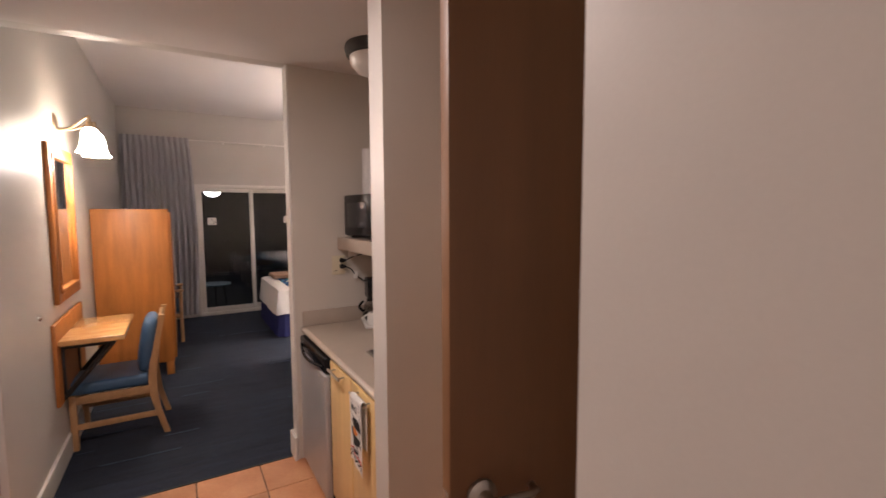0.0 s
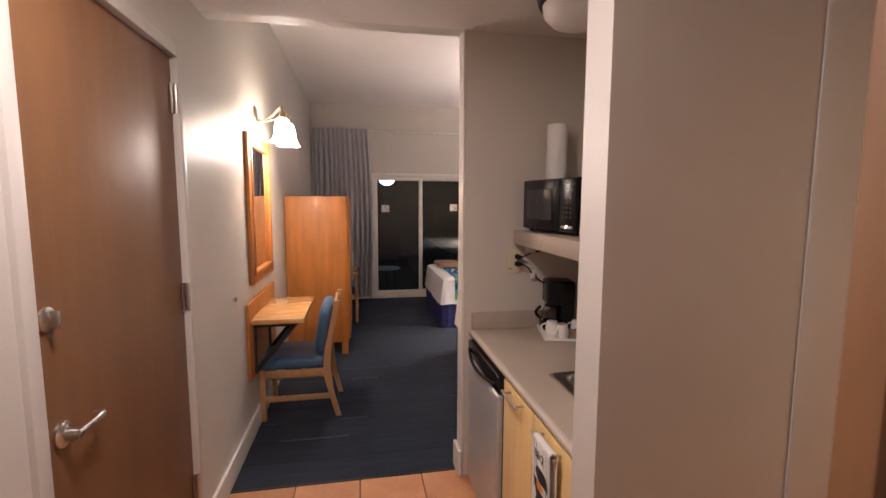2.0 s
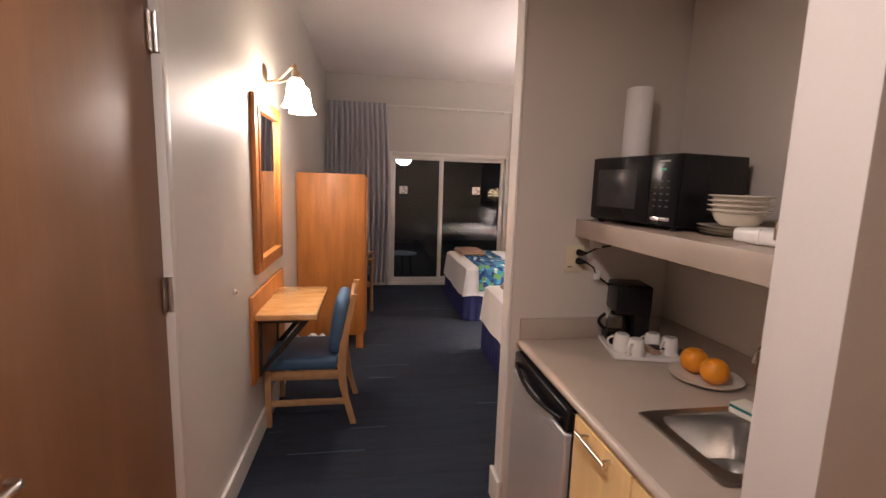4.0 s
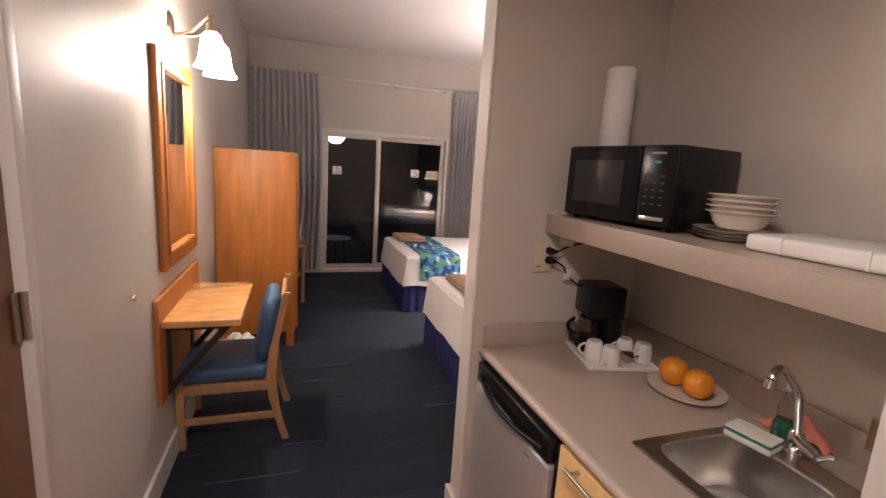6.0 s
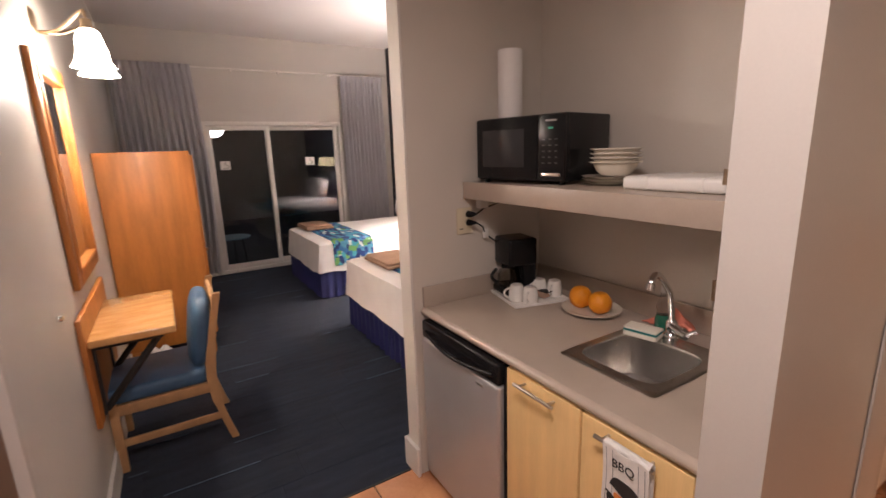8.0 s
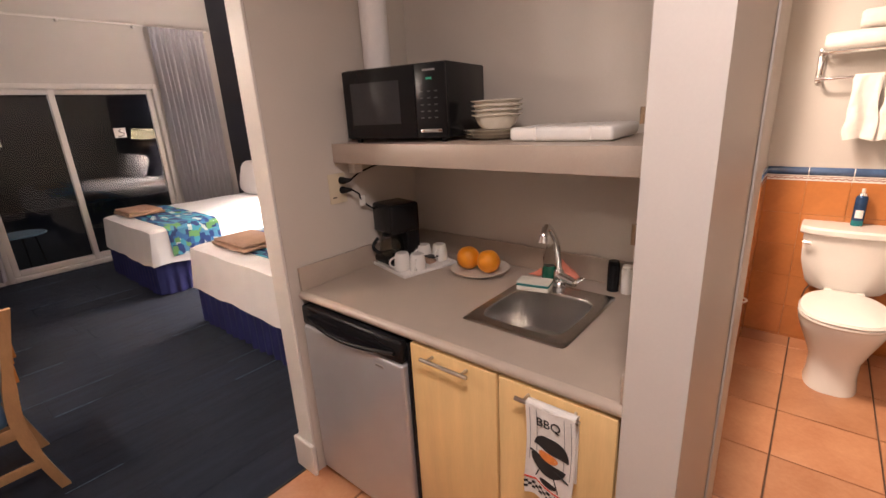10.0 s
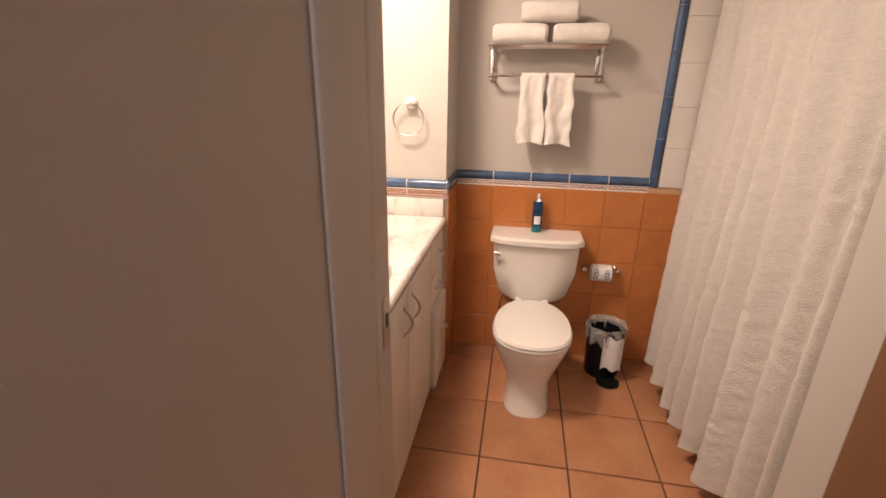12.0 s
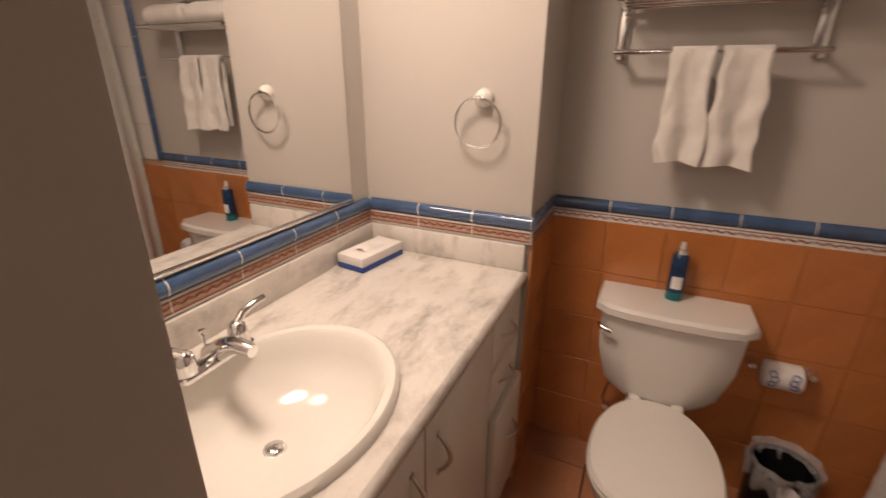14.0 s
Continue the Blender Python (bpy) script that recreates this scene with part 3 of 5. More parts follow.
def bed(y0, y1):
    """A made bed with its head on the dark wall."""
    b = thing("bed", (1.87, (y0 + y1) / 2, 0), "made bed with white linen, blue skirt and patterned runner", "bed", "two beds side by side")
    x0, x1 = 0.98, XR - 0.03

    def skirt(u, v):
        per = [(x1, y0 + 0.03), (x0 + 0.05, y0 + 0.03), (x0 + 0.02, y0 + 0.06), (x0 + 0.02, y1 - 0.06), (x0 + 0.05, y1 - 0.03), (x1, y1 - 0.03)]
        ls = [math.dist(p, q) for p, q in zip(per, per[1:])]
        s = u * sum(ls)
        for (p, q), ln in zip(zip(per, per[1:]), ls):
            if s <= ln + 1e-9:
                break
            s -= ln
        k = min(1, s / ln)
        out = 0.010 * math.sin(u * 330) * (0.3 + v)
        cx, cy = (x0 + x1) / 2, (y0 + y1) / 2
        x, y = p[0] + k * (q[0] - p[0]), p[1] + k * (q[1] - p[1])
        d = Vector((x - cx, y - cy)).normalized()
        return (x + d.x * out, y + d.y * out, 0.38 - v * (0.37 - 0.008 * math.sin(u * 90)))
    part("skirt", cloth(skirt, 260, 4, 0.003), SKIRT, b, "deep blue pleated bed skirt")
    part("box_base", box(x0 + 0.06, y0 + 0.06, 0.05, x1, y1 - 0.06, 0.34), SKIRT, b)
    own = bmesh.new()
    bmesh.ops.create_grid(own, x_segments=48, y_segments=48, size=0.5)
    for v in own.verts:
        u, t = v.co.x + 0.5, v.co.y + 0.5
        x, y = x0 + u * (x1 - x0), y0 + t * (y1 - y0)
        e = min(x - x0, y - y0, y1 - y)
        z = 0.625 + 0.008 * noise.noise(Vector((x * 3, y * 3, 0)))
        if e < 0.10:
            z -= 0.055 * (1 - e / 0.10) ** 2
        if e < 0.001:
            z = 0.29 + 0.03 * noise.noise(Vector((x * 4, y * 4, 2)))
        v.co = (x, y, z)
    part("coverlet", own, LINEN, b, "white coverlet tucked over the mattress")
    def run(u, v):
        y = y0 - 0.006 + u * (y1 - y0 + 0.012)
        e = min(y - y0, y1 - y)
        z = 0.634 + 0.008 * noise.noise(Vector(((1.2 + v * 0.5) * 3, y * 3, 0))) - (0.055 * (1 - e / 0.10) ** 2 if e < 0.10 else 0)
        if e < 0:
            z = 0.36
        return (1.16 + v * 0.46, y, z + (0.0))
    part("runner", cloth(run, 60, 8, 0.005), RUNNER, b, "runner woven in blues, greens and white")
    for i, y in enumerate((y0 + 0.40, y1 - 0.40)):
        own = bmesh.new()
        bmesh.ops.create_uvsphere(own, u_segments=28, v_segments=18, radius=1)
        for v in own.verts:
            c = v.co
            f = lambda q: math.copysign(abs(q) ** 0.55, q)
            v.co = (f(c.x) * 0.085 * (1.0 + 0.2 * c.z), f(c.y) * 0.31, f(c.z) * 0.21)
        own.transform(pose(XR - 0.20, y, 0.83, 0, 16, 0))
        pl = single("pillow", own, LINEN, "plump white pillow propped against the dark wall", "pillow", group="bed pillows")
    bl = thing("folded_blanket", (1.28, y1 - 0.36 if y0 > 5 else y1 - 0.48, 0.645), "tan folded blanket lying on the bed runner", "blanket", "folded tan blankets")
    yc = y1 - 0.36 if y0 > 5 else y1 - 0.48
    part("lower_fold", box(1.10, yc - 0.24, 0.642, 1.44, yc + 0.24, 0.668, 0.011, seg=3), TAN, bl)
    part("upper_fold", box(1.11, yc - 0.23, 0.669, 1.42, yc + 0.22, 0.692, 0.010, seg=3), TAN, bl)
    return b


bed(3.32, 4.80)
bed(5.58, 6.98)
ns = thing("nightstand", (2.58, 5.19, 0), "small oak nightstand between the two beds", "nightstand")
part("body", box(2.40, 4.99, 0.06, 2.78, 5.39, 0.56, 0.004), OAK, ns)
part("top", box(2.38, 4.97, 0.56, 2.785, 5.41, 0.585, 0.005), OAK, ns)
part("drawer", box(2.385, 5.0, 0.36, 2.40, 5.38, 0.54, 0.003), OAK, ns)
wl = thing("wall_lamp", (XR - 0.01, 5.12, 1.2), "double bedside wall lamp with lit linen shades", "wall lamp")
part("wall_plate", box(XR - 0.02, 5.05, 1.15, XR, 5.19, 1.27, 0.006), BRONZE, wl)
for y in (4.90, 5.34):
    part("arm", tube([(XR - 0.015, 5.12, 1.21), (2.62, (y + 5.12) / 2, 1.20), (2.56, y, 1.24), (2.56, y, 1.33)], 0.008), BRONZE, wl)
    part("shade", turned(lathe([(0.125, 0), (0.08, 0.17), (0.078, 0.17), (0.123, 0)], seg=28), Matrix.Translation((2.56, y, 1.32))), SHADEL, wl, "lit cream linen shade")

# mirror and sconce on the west wall
mr = thing("wall_mirror", (XL, 3.73, 1.01), "tall wall mirror in a stepped honey oak frame", "mirror")
Y0, Y1, Z0, Z1 = 3.375, 4.085, 1.005, 2.01
for n, b in (("frame_side", (Y0, Z0, Y0 + 0.075, Z1)), ("frame_side", (Y1 - 0.075, Z0, Y1, Z1)), ("frame_bottom", (Y0 + 0.075, Z0, Y1 - 0.075, Z0 + 0.075)), ("frame_top", (Y0 + 0.075, Z1 - 0.075, Y1 - 0.075, Z1))):
    part(n, box(XL + 0.001, b[0], b[1], XL + 0.028, b[2], b[3], 0.006), OAK, mr)
for a, b, c, e in ((Y0 + 0.06, Z0 + 0.06, Y0 + 0.085, Z1 - 0.06), (Y1 - 0.085, Z0 + 0.06, Y1 - 0.06, Z1 - 0.06), (Y0 + 0.085, Z0 + 0.06, Y1 - 0.085, Z0 + 0.085), (Y0 + 0.085, Z1 - 0.085, Y1 - 0.085, Z1 - 0.06)):
    part("inner_moulding", box(XL + 0.012, a, b, XL + 0.036, c, e, 0.005), OAK, mr)
part("mirror_glass", box(XL + 0.008, Y0 + 0.07, Z0 + 0.07, XL + 0.014, Y1 - 0.07, Z1 - 0.07), MIRROR, mr, smooth=False)

sc = thing("wall_sconce", (XL, 3.74, 2.15), "aged brass wall light with two lit bell shades", "wall light")
part("wall_plate", turned(lathe([(0, 0.016), (0.03, 0.018), (0.045, 0.012), (0.055, 0.0), (0, 0)], seg=28), pose(XL, 3.74, 2.155, 0, 90, 0) @ Matrix.Diagonal((1.6, 1, 1, 1))), BRONZE, sc)
for y in (3.625, 3.865):
    pts = arc(lambda t: (XL + 0.02 + 0.18 * t ** 0.8, 3.74 + (y - 3.74) * t, 2.135 - 0.03 * math.sin(t * 3.1) + 0.085 * t + 0.03 * math.sin(t * 3.14) * t), 12)
    part("arm", tube(pts + [(XL + 0.205, y, 2.19), (XL + 0.205, y, 2.165)], 0.0075), BRONZE, sc)
    part("cap", lathe([(0, 0.085), (0.006, 0.083), (0.008, 0.05), (0.022, 0.045), (0.026, 0.0), (0, 0)], (XL + 0.205, y, 2.135), 20), BRONZE, sc)
    part("shade", lathe([(0.026, 0.165), (0.042, 0.150), (0.052, 0.115), (0.056, 0.07), (0.066, 0.03), (0.085, 0.0), (0.083, 0.0), (0.062, 0.032), (0.052, 0.07), (0.047, 0.115), (0.038, 0.146), (0.0, 0.158)], (XL + 0.205, y, 1.975), 32), SHADEG, sc, "frosted lit glass bell shade")

# wall-hung table
tb = thing("wall_table", (-0.5, 3.62, 0.42), "worn maple drop table hung on an oak wall board", "table")
part("wall_board", box(XL, 3.245, 0.40, XL + 0.022, 4.12, 0.905, 0.004), OAK, tb)
part("tabletop", box(XL + 0.022, 3.27, 0.765, -0.345, 3.965, 0.802, 0.008, seg=3), TOPWOOD, tb, "shiny worn maple tabletop")
part("top_frame", box(XL + 0.03, 3.33, 0.735, -0.40, 3.90, 0.764, 0.003), BLACKM, tb)
for y in (3.37, 3.86):
    part("brace", tube([(XL + 0.03, y, 0.43), (-0.42, y, 0.735)], 0.016, 8), BLACKM, tb)
    part("brace_plate", box(XL + 0.022, y - 0.025, 0.41, XL + 0.032, y + 0.025, 0.75, 0.002), BLACKM, tb)

# dining chair, facing the wall
ch = thing("dining_chair", (-0.42, 3.74, 0), "beech side chair with blue vinyl seat at the wall table", "chair")
CY0, CY1 = 3.515, 3.935
for y in (CY0, CY1):
    part("front_leg", prism([(-0.690, y - 0.018), (-0.650, y - 0.018), (-0.650, y + 0.018), (-0.690, y + 0.018)], 0, 0.375, 0.005), BEECH, ch)
    pts = arc(lambda t: (-0.150 - 0.075 * math.sin(min(1, t * 2.1) * math.pi / 2) + 0.085 * max(0, t - 0.48) ** 1.3 * 2.2, y, 0.855 * t), 14)
    own = bmesh.new()
    rows = []
    for k, p in enumerate(pts):
        h = 0.017 if 2 < k < 11 else 0.014
        w = 0.024 if 3 < k < 9 else 0.018
        rows.append([own.verts.new((p[0] + a, p[1] + c, p[2])) for a, c in ((-w, -h), (w, -h), (w, h), (-w, h))])
    for a, c in zip(rows, rows[1:]):
        for i in range(4):
            own.faces.new((a[i], a[(i + 1) % 4], c[(i + 1) % 4], c[i]))
    own.faces.new(rows[0]), own.faces.new(rows[-1])
    part("back_leg", own, BEECH, ch)
    part("side_rail", box(-0.655, y - 0.011, 0.308, -0.23, y + 0.011, 0.365, 0.004), BEECH, ch)
    part("side_stretcher", box(-0.655, y - 0.009, 0.135, -0.20, y + 0.009, 0.175, 0.004), BEECH, ch)
part("front_rail", box(-0.685, CY0 + 0.018, 0.308, -0.66, CY1 - 0.018, 0.365, 0.004), BEECH, ch)
part("crest_rail", box(-0.175, CY0 + 0.014, 0.752, -0.150, CY1 - 0.014, 0.838, 0.008), BEECH, ch)
part("seat", box(-0.705, CY0 - 0.012, 0.367, -0.245, CY1 + 0.012, 0.447, 0.03, seg=4), UPHOL, ch, "blue vinyl padded seat")
own = bmesh.new()
bmesh.ops.create_uvsphere(own, u_segments=28, v_segments=18, radius=1)
for v in own.verts:
    c = v.co
    f = lambda q, e: math.copysign(abs(q) ** e, q)
    v.co = (f(c.x, 0.75) * 0.054, f(c.y, 0.45) * 0.20, f(c.z, 0.5) * 0.20)
own.transform(pose(-0.245, (CY0 + CY1) / 2, 0.632, 0, 9, 0))
part("backrest", own, UPHOL, ch, "blue vinyl padded backrest")

# white bag on the floor between table and wardrobe
own = bmesh.new()
bmesh.ops.create_icosphere(own, subdivisions=4, radius=1)
for v in own.verts:
    c = v.co.copy()
    k = 1 + 0.35 * noise.noise(c * 2.2) + 0.16 * noise.noise(c * 6)
    v.co = Vector((c.x * 0.13 * k, c.y * 0.12 * k, max(0.0, 0.10 + c.z * 0.12 * k)))
own.transform(pose(-0.52, 4.60, 0.001))
single("plastic_bag", own, BAG, "crumpled white plastic bag on the carpet under the table", "bag")
kn = thing("door_bumper", (XL, 3.0, 1.07), "small chrome door bumper on the wall", "door stop")
part("button", turned(lathe([(0, 0), (0.012, 0), (0.013, 0.012), (0.009, 0.018), (0, 0.019)], seg=16), pose(XL, 2.99, 1.0, 0, 90, 0)), CHROME, kn)

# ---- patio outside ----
# Unseen slabs added outside, near-black to stand in for the night.
structure("patio_floor", box(-3.0, YF + 0.13, -0.15, 5.0, 14.0, -0.05), NIGHT, "added ground slab outside, night dark put into its colour")
# Roof added only to hold the porch light.
structure("patio_ceiling", box(-3.0, YF + 0.13, 2.10, 5.0, 11.5, 2.25), NIGHT, "added near-black slab that carries the porch light")
# Far sheet added to close the view with night dark.
structure("backdrop_garden", box(-3.0, 13.5, -0.1, 5.0, 13.7, 4.0), NIGHT, "added near-black sheet standing in for the night")
pl = thing("porch_light", (0.62, 10.45, 2.1), "round white porch ceiling light, lit", "ceiling light")
part("dome", lathe([(0.19, 0), (0.178, -0.09), (0.135, -0.16), (0.07, -0.20), (0, -0.21)], (0.62, 10.45, 2.12), 32), DOMEG, pl, "lit white glass dome")
part("rim", lathe([(0.20, 0), (0.20, -0.02), (0.185, -0.02), (0.185, 0)], (0.62, 10.45, 2.10), 32), PLASTW, pl)
pt = thing("patio_table", (0.46, 8.15, -0.05), "small round blue patio table outside the glass", "table")
part("tabletop", lathe([(0, 0), (0.24, 0), (0.25, 0.01), (0.24, 0.02), (0, 0.022)], (0.46, 8.15, 0.38), 32), mat("pale_blue_enamel", (0.20, 0.33, 0.42), 0.5), pt)
for a in (0.5, 2.6, 4.7):
    part("leg", tube([(0.46 + 0.2 * math.cos(a), 8.15 + 0.2 * math.sin(a), -0.05), (0.46 + 0.16 * math.cos(a), 8.15 + 0.16 * math.sin(a), 0.38)], 0.010, 8), BLACKM, pt)

# ---- kitchenette ----
KY0, KY1, KX, KB = 1.375, 2.643, 0.616, 1.338
ct = thing("worktop", (0.98, 2.0, 0.80), "taupe laminate worktop with a rounded front edge", "worktop")
SX0, SX1, SY0, SY1 = 0.80, 1.195, 1.615, 1.93
for b in ((KX + 0.018, KY0, SX0, KY1), (SX1, KY0, KB, KY1), (SX0, KY0, SX1, SY0), (SX0, SY1, SX1, KY1)):
    part("slab", box(b[0], b[1], 0.820, b[2], b[3], 0.858), LAM, ct, smooth=False)
part("front_edge", cloth(lambda u, v: (KX + 0.019 - 0.019 * math.sin(math.pi * v) ** 0.6, KY0 + u * (KY1 - KY0), 0.820 + 0.038 * v), 1, 14), LAM, ct)
part("backsplash", box(KB - 0.018, KY0, 0.858, KB, KY1, 0.955, 0.004), LAM, ct)
part("side_splash", box(KX + 0.01, KY1 - 0.018, 0.858, KB - 0.019, KY1, 0.955, 0.004), LAM, ct)
part("side_splash", box(KX + 0.01, KY0 - 0.004, 0.858, KB - 0.019, KY0 + 0.012, 0.937, 0.004), LAM, ct)

sh = thing("shelf", (1.1, 2.0, 1.33), "thick taupe laminate wall shelf spanning the alcove", "shelf")
part("board", box(0.866, KY0, 1.337, KB, KY1, 1.411), LAM, sh)
part("front_strip", box(0.863, KY0, 1.336, 0.8655, KY1, 1.4115, 0.001), LAM, sh)

fr = thing("mini_fridge", (0.9, 2.33, 0), "compact silver fridge with a black top handle", "fridge")
part("body", box(0.665, 2.068, 0.02, 1.25, 2.618, 0.812, 0.008), BLACK, fr)
dd = part("door", box(0.600, 2.066, 0.035, 0.655, 2.618, 0.727, 0.012, seg=3), SILVER, fr, "silver textured door")
own = box(0.603, 2.068, 0.730, 0.66, 2.618, 0.812, 0.010, seg=3)
part("handle_cap", own, BLACK, dd, "glossy black handle strip")
part("pull", tube(arc(lambda t: (0.602 - 0.028 * math.sin(math.pi * t), 2.10 + 0.485 * t, 0.764 - 0.014 * math.sin(math.pi * t)), 16), 0.008, 10), BLACK, dd, "curved glossy black pull")
part("badge", box(0.598, 2.155, 0.690, 0.601, 2.195, 0.699, 0.001), NICKEL, dd)
for y in (2.12, 2.57):
    part("foot", lathe([(0, 0), (0.018, 0), (0.018, 0.02), (0, 0.02)], (0.70, y, 0), 14), BLACK, fr)


def base_unit(y0, y1):
    c = thing("base_cabinet", (0.9, (y0 + y1) / 2, 0), "birch laminate base cabinet with a steel bar handle", "cabinet", "kitchenette cabinets")
    part("body", box(0.645, y0 + 0.002, 0.09, 1.33, y1 - 0.002, 0.66, 0.002), BIRCH, c)
    part("plinth", box(0.69, y0 + 0.002, 0.0, 0.71, y1 - 0.002, 0.09), BLACKM, c)
    d = part("door", box(0.622, y0 + 0.003, 0.095, 0.643, y1 - 0.003, 0.815, 0.003), BIRCH, c)
    ym, z = (y0 + y1) / 2 + 0.003, 0.793
    own = tube([(0.590, ym - 0.088, z), (0.590, ym + 0.088, z)], 0.006, 12)
    for s in (-0.065, 0.065):
        tube([(0.590, ym + s, z), (0.623, ym + s, z)], 0.0045, 10, bm=own)
    part("handle", own, NICKEL, d, "satin steel bar handle")
    return c


base_unit(1.715, 2.045)
base_unit(1.383, 1.712)
single("filler_strip", box(0.625, 2.047, 0.02, 0.66, 2.064, 0.803, 0.001), BLACK, "black gap strip beside the fridge", "trim", "structure")

# sink
sk = thing("sink", (1.0, 1.775, 0.70), "stainless steel drop-in sink with a rounded basin", "sink")


def basin(u, v):
    a = 2 * math.pi * u
    f = lambda q: math.copysign(abs(q) ** 0.38, q)
    lev = [(1.0, 0.0), (0.985, -0.006), (0.96, -0.05), (0.93, -0.11), (0.86, -0.145), (0.70, -0.155), (0.35, -0.158), (0.08, -0.160), (0.0, -0.160)]
    k = v * (len(lev) - 1)
    i = min(int(k), len(lev) - 2)
    s = lev[i][0] + (k - i) * (lev[i + 1][0] - lev[i][0])
    dz = lev[i][1] + (k - i) * (lev[i + 1][1] - lev[i][1])
    return (0.972 + f(math.cos(a)) * 0.152 * s, 1.773 + f(math.sin(a)) * 0.148 * s, 0.865 + dz)


def deck(u, v):
    a = 2 * math.pi * u
    f = lambda q, e: math.copysign(abs(q) ** e, q)
    e = 0.38 + (0.10 - 0.38) * v
    cx, cy = 0.972 + 0.022 * v, 1.773
    return (cx + f(math.cos(a), e) * (0.152 + 0.065 * v), cy + f(math.sin(a), e) * (0.148 + 0.034 * v), 0.865 - (0.005 if v > 0.95 else 0))


part("basin", cloth(basin, 72, 32), STEEL, sk)
part("rim", cloth(deck, 72, 6), STEEL, sk)
part("drain", lathe([(0, 0.002), (0.03, 0.002), (0.036, 0.0), (0.036, -0.003)], (0.972, 1.773, 0.707), 24), CHROME, sk)
fa = thing("kitchen_faucet", (1.20, 1.81, 0.865), "chrome kitchen faucet with a bent spout and side lever", "faucet")
part("base", lathe([(0, 0), (0.029, 0), (0.028, 0.010), (0.020, 0.018), (0.019, 0.055), (0.013, 0.064), (0, 0.066)], (1.200, 1.808, 0.8655), 24), CHROME, fa)
part("spout", tube([(1.200, 1.808, 0.92), (1.186, 1.805, 0.975), (1.170, 1.802, 1.022), (1.160, 1.800, 1.040), (1.130, 1.796, 1.072), (1.090, 1.791, 1.108), (1.066, 1.788, 1.124), (1.045, 1.786, 1.129), (1.030, 1.784, 1.121), (1.021, 1.783, 1.104)], 0.0115, 14), CHROME, fa)
part("aerator", tube([(1.021, 1.783, 1.104), (1.016, 1.7825, 1.082)], [0.0135, 0.0145], 16), CHROME, fa)
part("lever", tube([(1.195, 1.800, 0.905), (1.175, 1.762, 0.903), (1.160, 1.728, 0.900)], [0.018, 0.016, 0.014], 14), CHROME, fa)
part("lever_tip", tube([(1.160, 1.728, 0.902), (1.163, 1.712, 0.918), (1.168, 1.698, 0.926)], [0.007, 0.006, 0.0075], 8), CHROME, fa)

# things on the worktop
sp = thing("sponge", (1.10, 1.86, 0.865), "white sponge with a teal scouring layer", "sponge")
for n, z0, z1, m in (("foam", 0.867, 0.884, SPONGE), ("scourer", 0.8845, 0.895, TEAL), ("upper_foam", 0.8955, 0.899, SPONGE)):
    part(n, turned(box(-0.035, -0.06, z0, 0.035, 0.06, z1, 0.004), pose(1.118, 1.865, 0, 0, 0, 12)), m, sp)
so = thing("dish_soap_bottle", (1.235, 1.865, 0.858), "clear bottle half full of green dish soap", "bottle")
part("body", lathe([(0, 0), (0.026, 0.0), (0.029, 0.01), (0.028, 0.05), (0.022, 0.065), (0, 0.067)], (1.235, 1.865, 0.859), 20), GREEN, so)
part("neck", lathe([(0.022, 0), (0.024, 0.03), (0.013, 0.06), (0.011, 0.085), (0, 0.086)], (1.235, 1.865, 0.925), 20), CLEAR, so)
part("cap", lathe([(0, 0), (0.012, 0), (0.012, 0.02), (0.006, 0.03), (0, 0.03)], (1.235, 1.865, 1.011), 16), PLASTW, so)
own = cloth(lambda u, v: (1.27 + 0.05 * (v - 0.5) + 0.01 * math.sin(u * 9), 1.76 + 0.20 * u, 0.862 + 0.075 * (1 - abs(2 * u - 0.8)) * (1 - abs(v - 0.5)) + 0.008 * math.sin(u * 14 + v * 5)), 22, 10, 0.004)
single("dishcloth", own, PINK, "coral dishcloth bunched behind the faucet", "cloth")
for n, y, r, h, m, lab in (("salt_shaker", 1.63, 0.021, 0.105, BLACK, "small black cylinder shaker on the worktop"), ("pepper_shaker", 1.582, 0.019, 0.095, PLASTW, "small white cylinder shaker on the worktop")):
    s = thing(n, (1.27, y, 0.858), lab, "shaker")
    part("body", lathe([(0, 0), (r, 0), (r, h - 0.004), (r - 0.004, h), (0, h)], (1.27, y, 0.859), 20), m, s)
    part("lid", lathe([(0, 0), (r - 0.002, 0), (r - 0.003, 0.008), (0, 0.010)], (1.27, y, 0.859 + h), 20), m, s)
bo = thing("oil_bottle", (1.27, 1.53, 0.858), "amber glass bottle with a black cap", "bottle")
part("body", lathe([(0, 0), (0.028, 0), (0.029, 0.09), (0.027, 0.11), (0.012, 0.14), (0.012, 0.175), (0, 0.176)], (1.27, 1.53, 0.859), 20), AMBER, bo)
part("label", lathe([(0.0295, 0.02), (0.0295, 0.075)], (1.27, 1.53, 0.859), 20), IVORY, bo, "pale paper label")
part("cap", lathe([(0, 0), (0.014, 0), (0.014, 0.03), (0, 0.03)], (1.27, 1.53, 1.022), 16), BLACK, bo)

